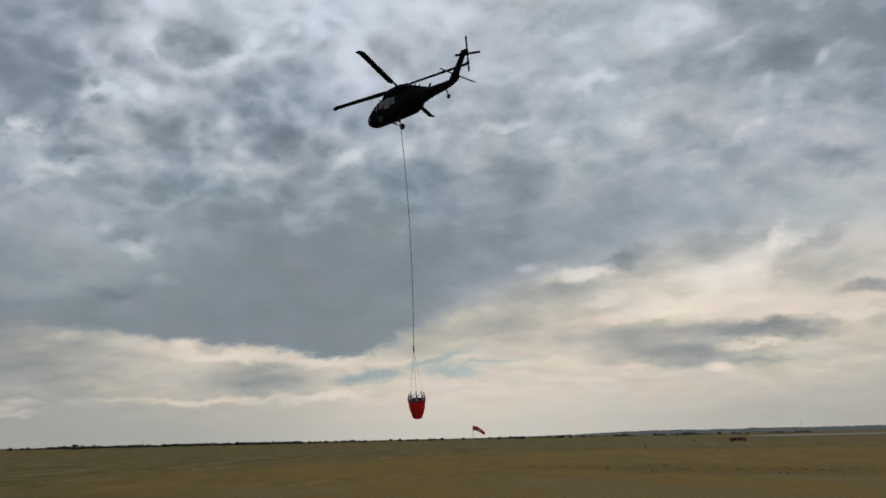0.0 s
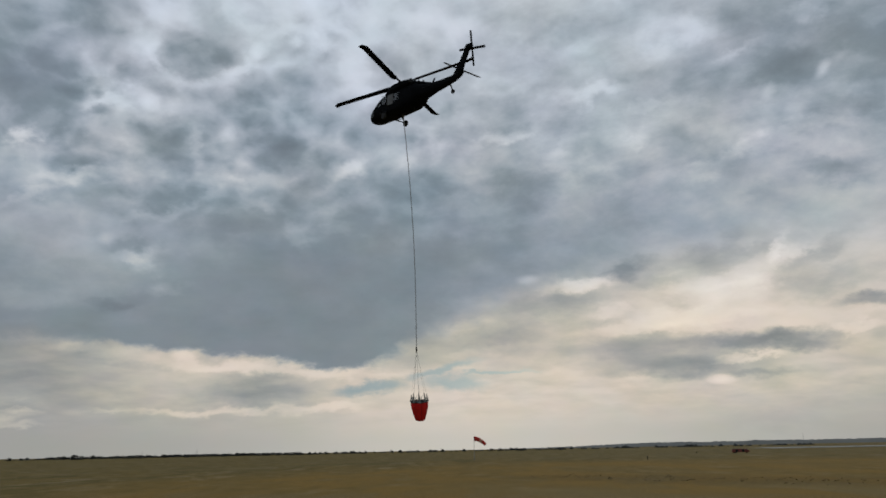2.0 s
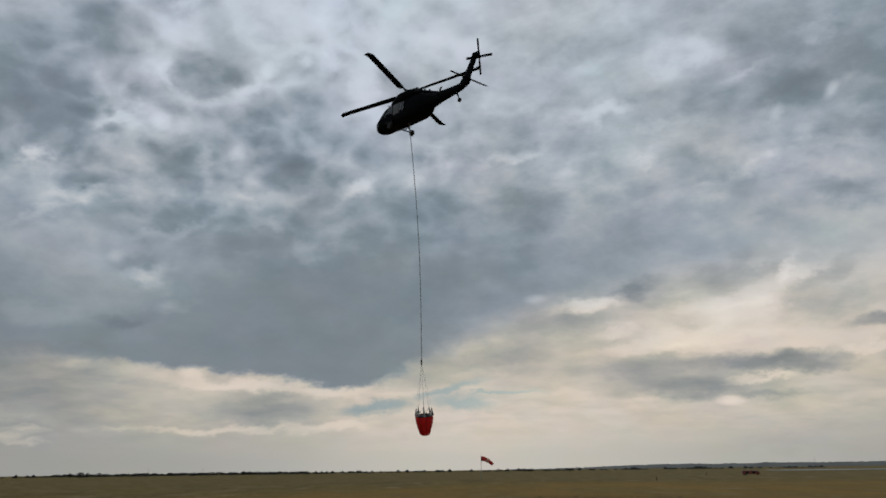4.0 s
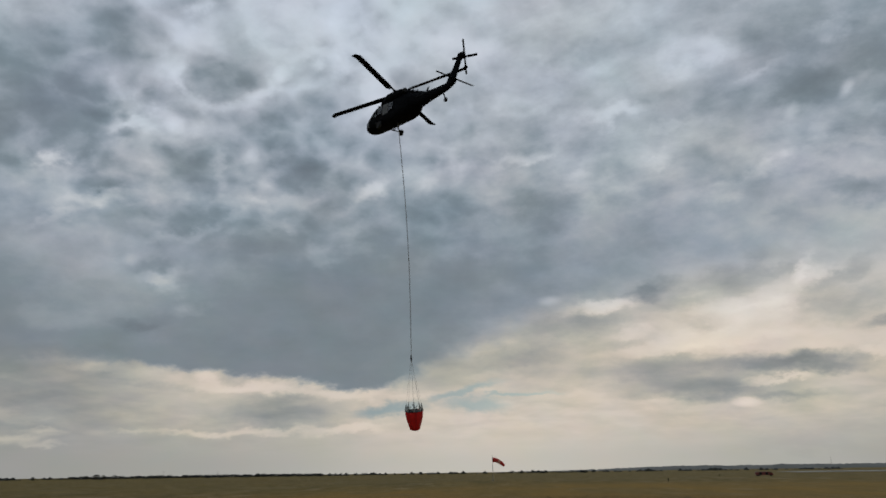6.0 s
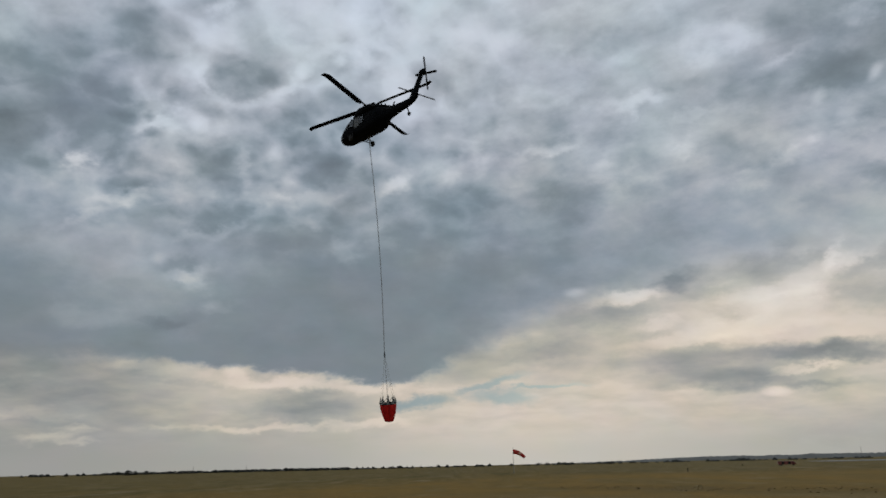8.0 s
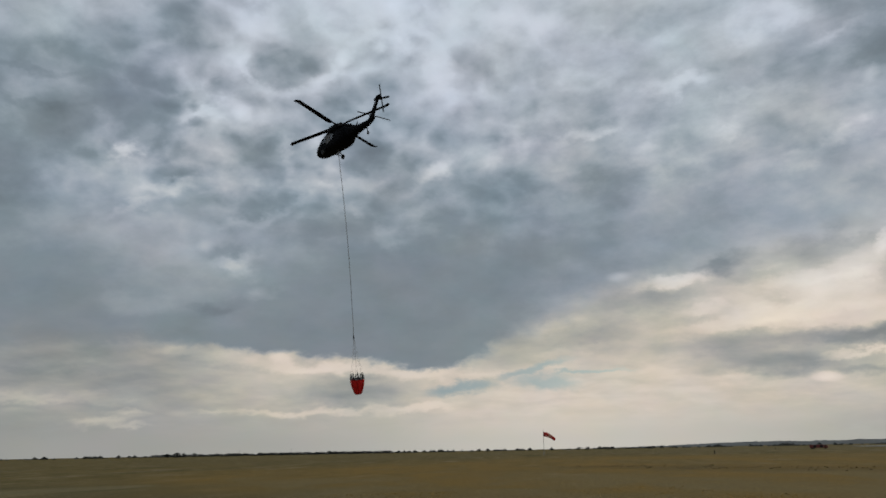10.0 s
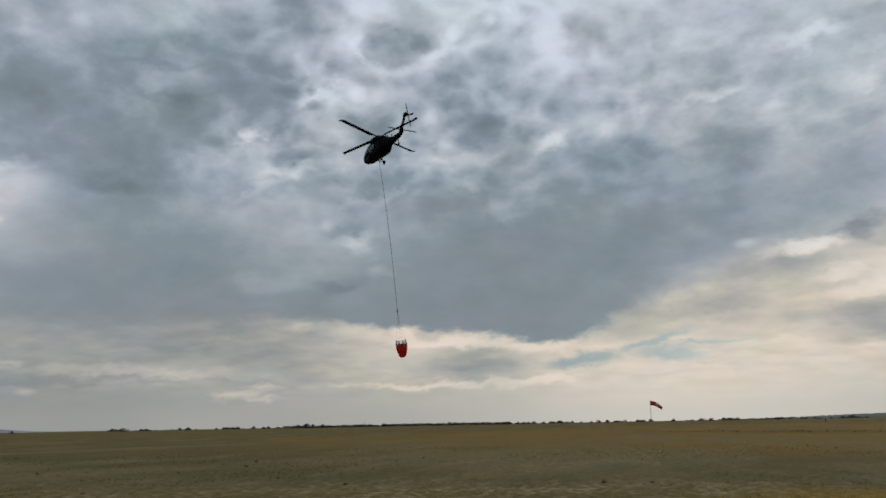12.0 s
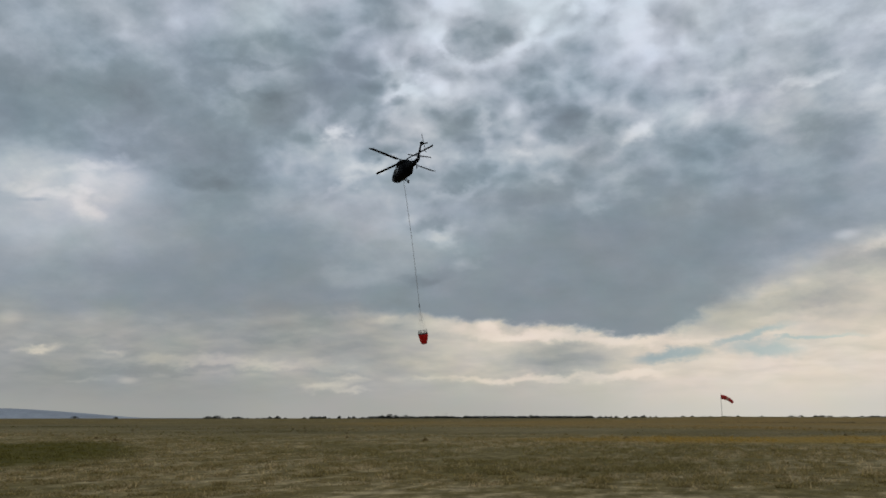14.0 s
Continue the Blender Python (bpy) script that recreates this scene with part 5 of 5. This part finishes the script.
def clump_mesh(seed, mat):
    rng = random.Random(seed)
    verts, faces = [], []
    for k in range(70):
        a, u = rng.uniform(0, 6.283), rng.random() ** 0.6
        c = Vector((math.cos(a) * u * 0.5, math.sin(a) * u * 0.5, 0))
        tip = c * 1.5 + Vector((rng.uniform(-0.15, 0.15), rng.uniform(-0.15, 0.15), rng.uniform(0.35, 0.8) * (1.2 - u)))
        side = Vector((-math.sin(a), math.cos(a), 0)) * 0.06
        i = len(verts)
        verts += [c - side, c + side, tip]
        faces.append((i, i + 1, i + 2))
    me = bpy.data.meshes.new("foliage")
    me.from_pydata(verts, [], faces)
    me.materials.append(mat)
    return me


def scatter_shrubs():
    rng = random.Random(11)
    meshes = [clump_mesh(21, SHRUB), clump_mesh(22, SHRUB), clump_mesh(23, SHRUB)]

    def shrub(x, y, size, flat=0.8):
        base = thing("shrub", Matrix.Translation((x, y, ground_height(x, y) - 0.02)) @ Matrix.Rotation(rng.uniform(0, 6.28), 4, "Z") @ Matrix.Diagonal((size, size, size * flat, 1)),
                     "small dark dry shrub in the grass", "shrub", "shrubs on the field")
        f = new("foliage", rng.choice(meshes))
        f.parent = base

    # a broken line of dark tussocks along an old track
    for k in range(150):
        f = rng.random()
        shrub(46 + 110 * f + rng.gauss(0, 7.0), 296 - 128 * f + rng.gauss(0, 17.0), rng.uniform(0.5, 1.5), 0.40)
    for k in range(22):
        r, a = rng.uniform(60, 190), radians(rng.uniform(-52, 14))
        shrub(57 + r * math.sin(a), -131 + r * math.cos(a), rng.uniform(0.35, 0.75))


scatter_shrubs()


def build_grass():
    rng = np.random.default_rng(3)
    n = 40000
    r = 8 + 100 * rng.random(n) ** 1.35
    a = np.radians(rng.uniform(-58, 30, n))
    cx, cy = 57 + r * np.sin(a), -131 + r * np.cos(a)
    # gathered into clumps: tufts drift towards their clump's middle
    gx, gy = np.round(cx / 1.3), np.round(cy / 1.3)
    jx, jy = np.sin(gx * 12.99 + gy * 78.23) * 0.5, np.sin(gx * 39.35 + gy * 11.14) * 0.5
    pull = rng.uniform(0.2, 0.8, n)
    cx, cy = cx + pull * ((gx + jx) * 1.3 - cx), cy + pull * ((gy + jy) * 1.3 - cy)
    verts, faces = np.zeros((n * 5 * 3, 3)), np.arange(n * 15).reshape(-1, 3)
    zone = np.array([noise.noise(Vector((x * 0.09, y * 0.09, 5))) for x, y in zip(cx, cy)])
    floor = np.array([ground_height(x, y) for x, y in zip(cx, cy)])
    clump = np.abs(np.sin(gx * 7.7 + gy * 3.3)) ** 2
    tall = np.clip(0.04 + 0.08 * zone + 0.10 * clump * (zone > -0.15), 0.015, 0.16) * rng.uniform(0.6, 1.3, n)
    tall *= 1.0 - np.clip((r - 40) / 70, 0, 0.9)
    for k in range(5):
        ang = rng.uniform(0, 2 * np.pi, n)
        lean = rng.uniform(0.6, 2.0, n) * tall
        ox, oy = rng.normal(0, 0.10, n), rng.normal(0, 0.10, n)
        w = rng.uniform(0.012, 0.04, n)
        i = (np.arange(n) * 5 + k) * 3
        verts[i] = np.stack([cx + ox - w * np.sin(ang), cy + oy + w * np.cos(ang), floor - 0.02], 1)
        verts[i + 1] = np.stack([cx + ox + w * np.sin(ang), cy + oy - w * np.cos(ang), floor - 0.02], 1)
        verts[i + 2] = np.stack([cx + ox + lean * np.cos(ang), cy + oy + lean * np.sin(ang), floor + tall * rng.uniform(0.6, 1.1, n)], 1)
    me = bpy.data.meshes.new("grass")
    me.from_pydata(verts.tolist(), [], faces.tolist())
    me.materials.append(straw_material())
    tagged(new("grass", me), "dry straw-coloured grass tufts with pale seed heads", "grass", kind="stuff")


build_grass()


def build_tussocks():
    """Knee-high tussocks of dead grass further out, standing in drifts."""
    rng = np.random.default_rng(9)
    verts, faces = [], []
    while len(faces) < 126000:
        r, a = 26 + 190 * rng.random() ** 1.2, math.radians(rng.uniform(-56, 28))
        x, y = 57 + r * math.sin(a), -131 + r * math.cos(a)
        if noise.noise(Vector((x * 0.045, y * 0.022, 2))) + 0.5 * noise.noise(Vector((x * 0.25, y * 0.12, 7))) < -0.15 + 0.55 * rng.random():
            continue
        z, size = ground_height(x, y) - 0.02, rng.uniform(0.08, 0.26) * (0.6 + r / 350)
        for k in range(14):
            b, u = rng.uniform(0, 2 * math.pi), rng.random() ** 0.5
            fx, fy = x + size * u * math.cos(b), y + size * u * math.sin(b)
            w = size * rng.uniform(0.10, 0.22)
            lean = size * rng.uniform(0.1, 0.9)
            i = len(verts)
            verts += [(fx - w * math.sin(b), fy + w * math.cos(b), z), (fx + w * math.sin(b), fy - w * math.cos(b), z),
                      (fx + lean * math.cos(b), fy + lean * math.sin(b), z + size * rng.uniform(0.5, 1.25))]
            faces.append((i, i + 1, i + 2))
    me = bpy.data.meshes.new("tussock_grass")
    me.from_pydata(verts, [], faces)
    me.materials.append(bpy.data.materials["dry_grass_blades"])
    tagged(new("tussock_grass", me), "low tussocks of pale dead grass standing in drifts", "grass", kind="stuff")


build_tussocks()
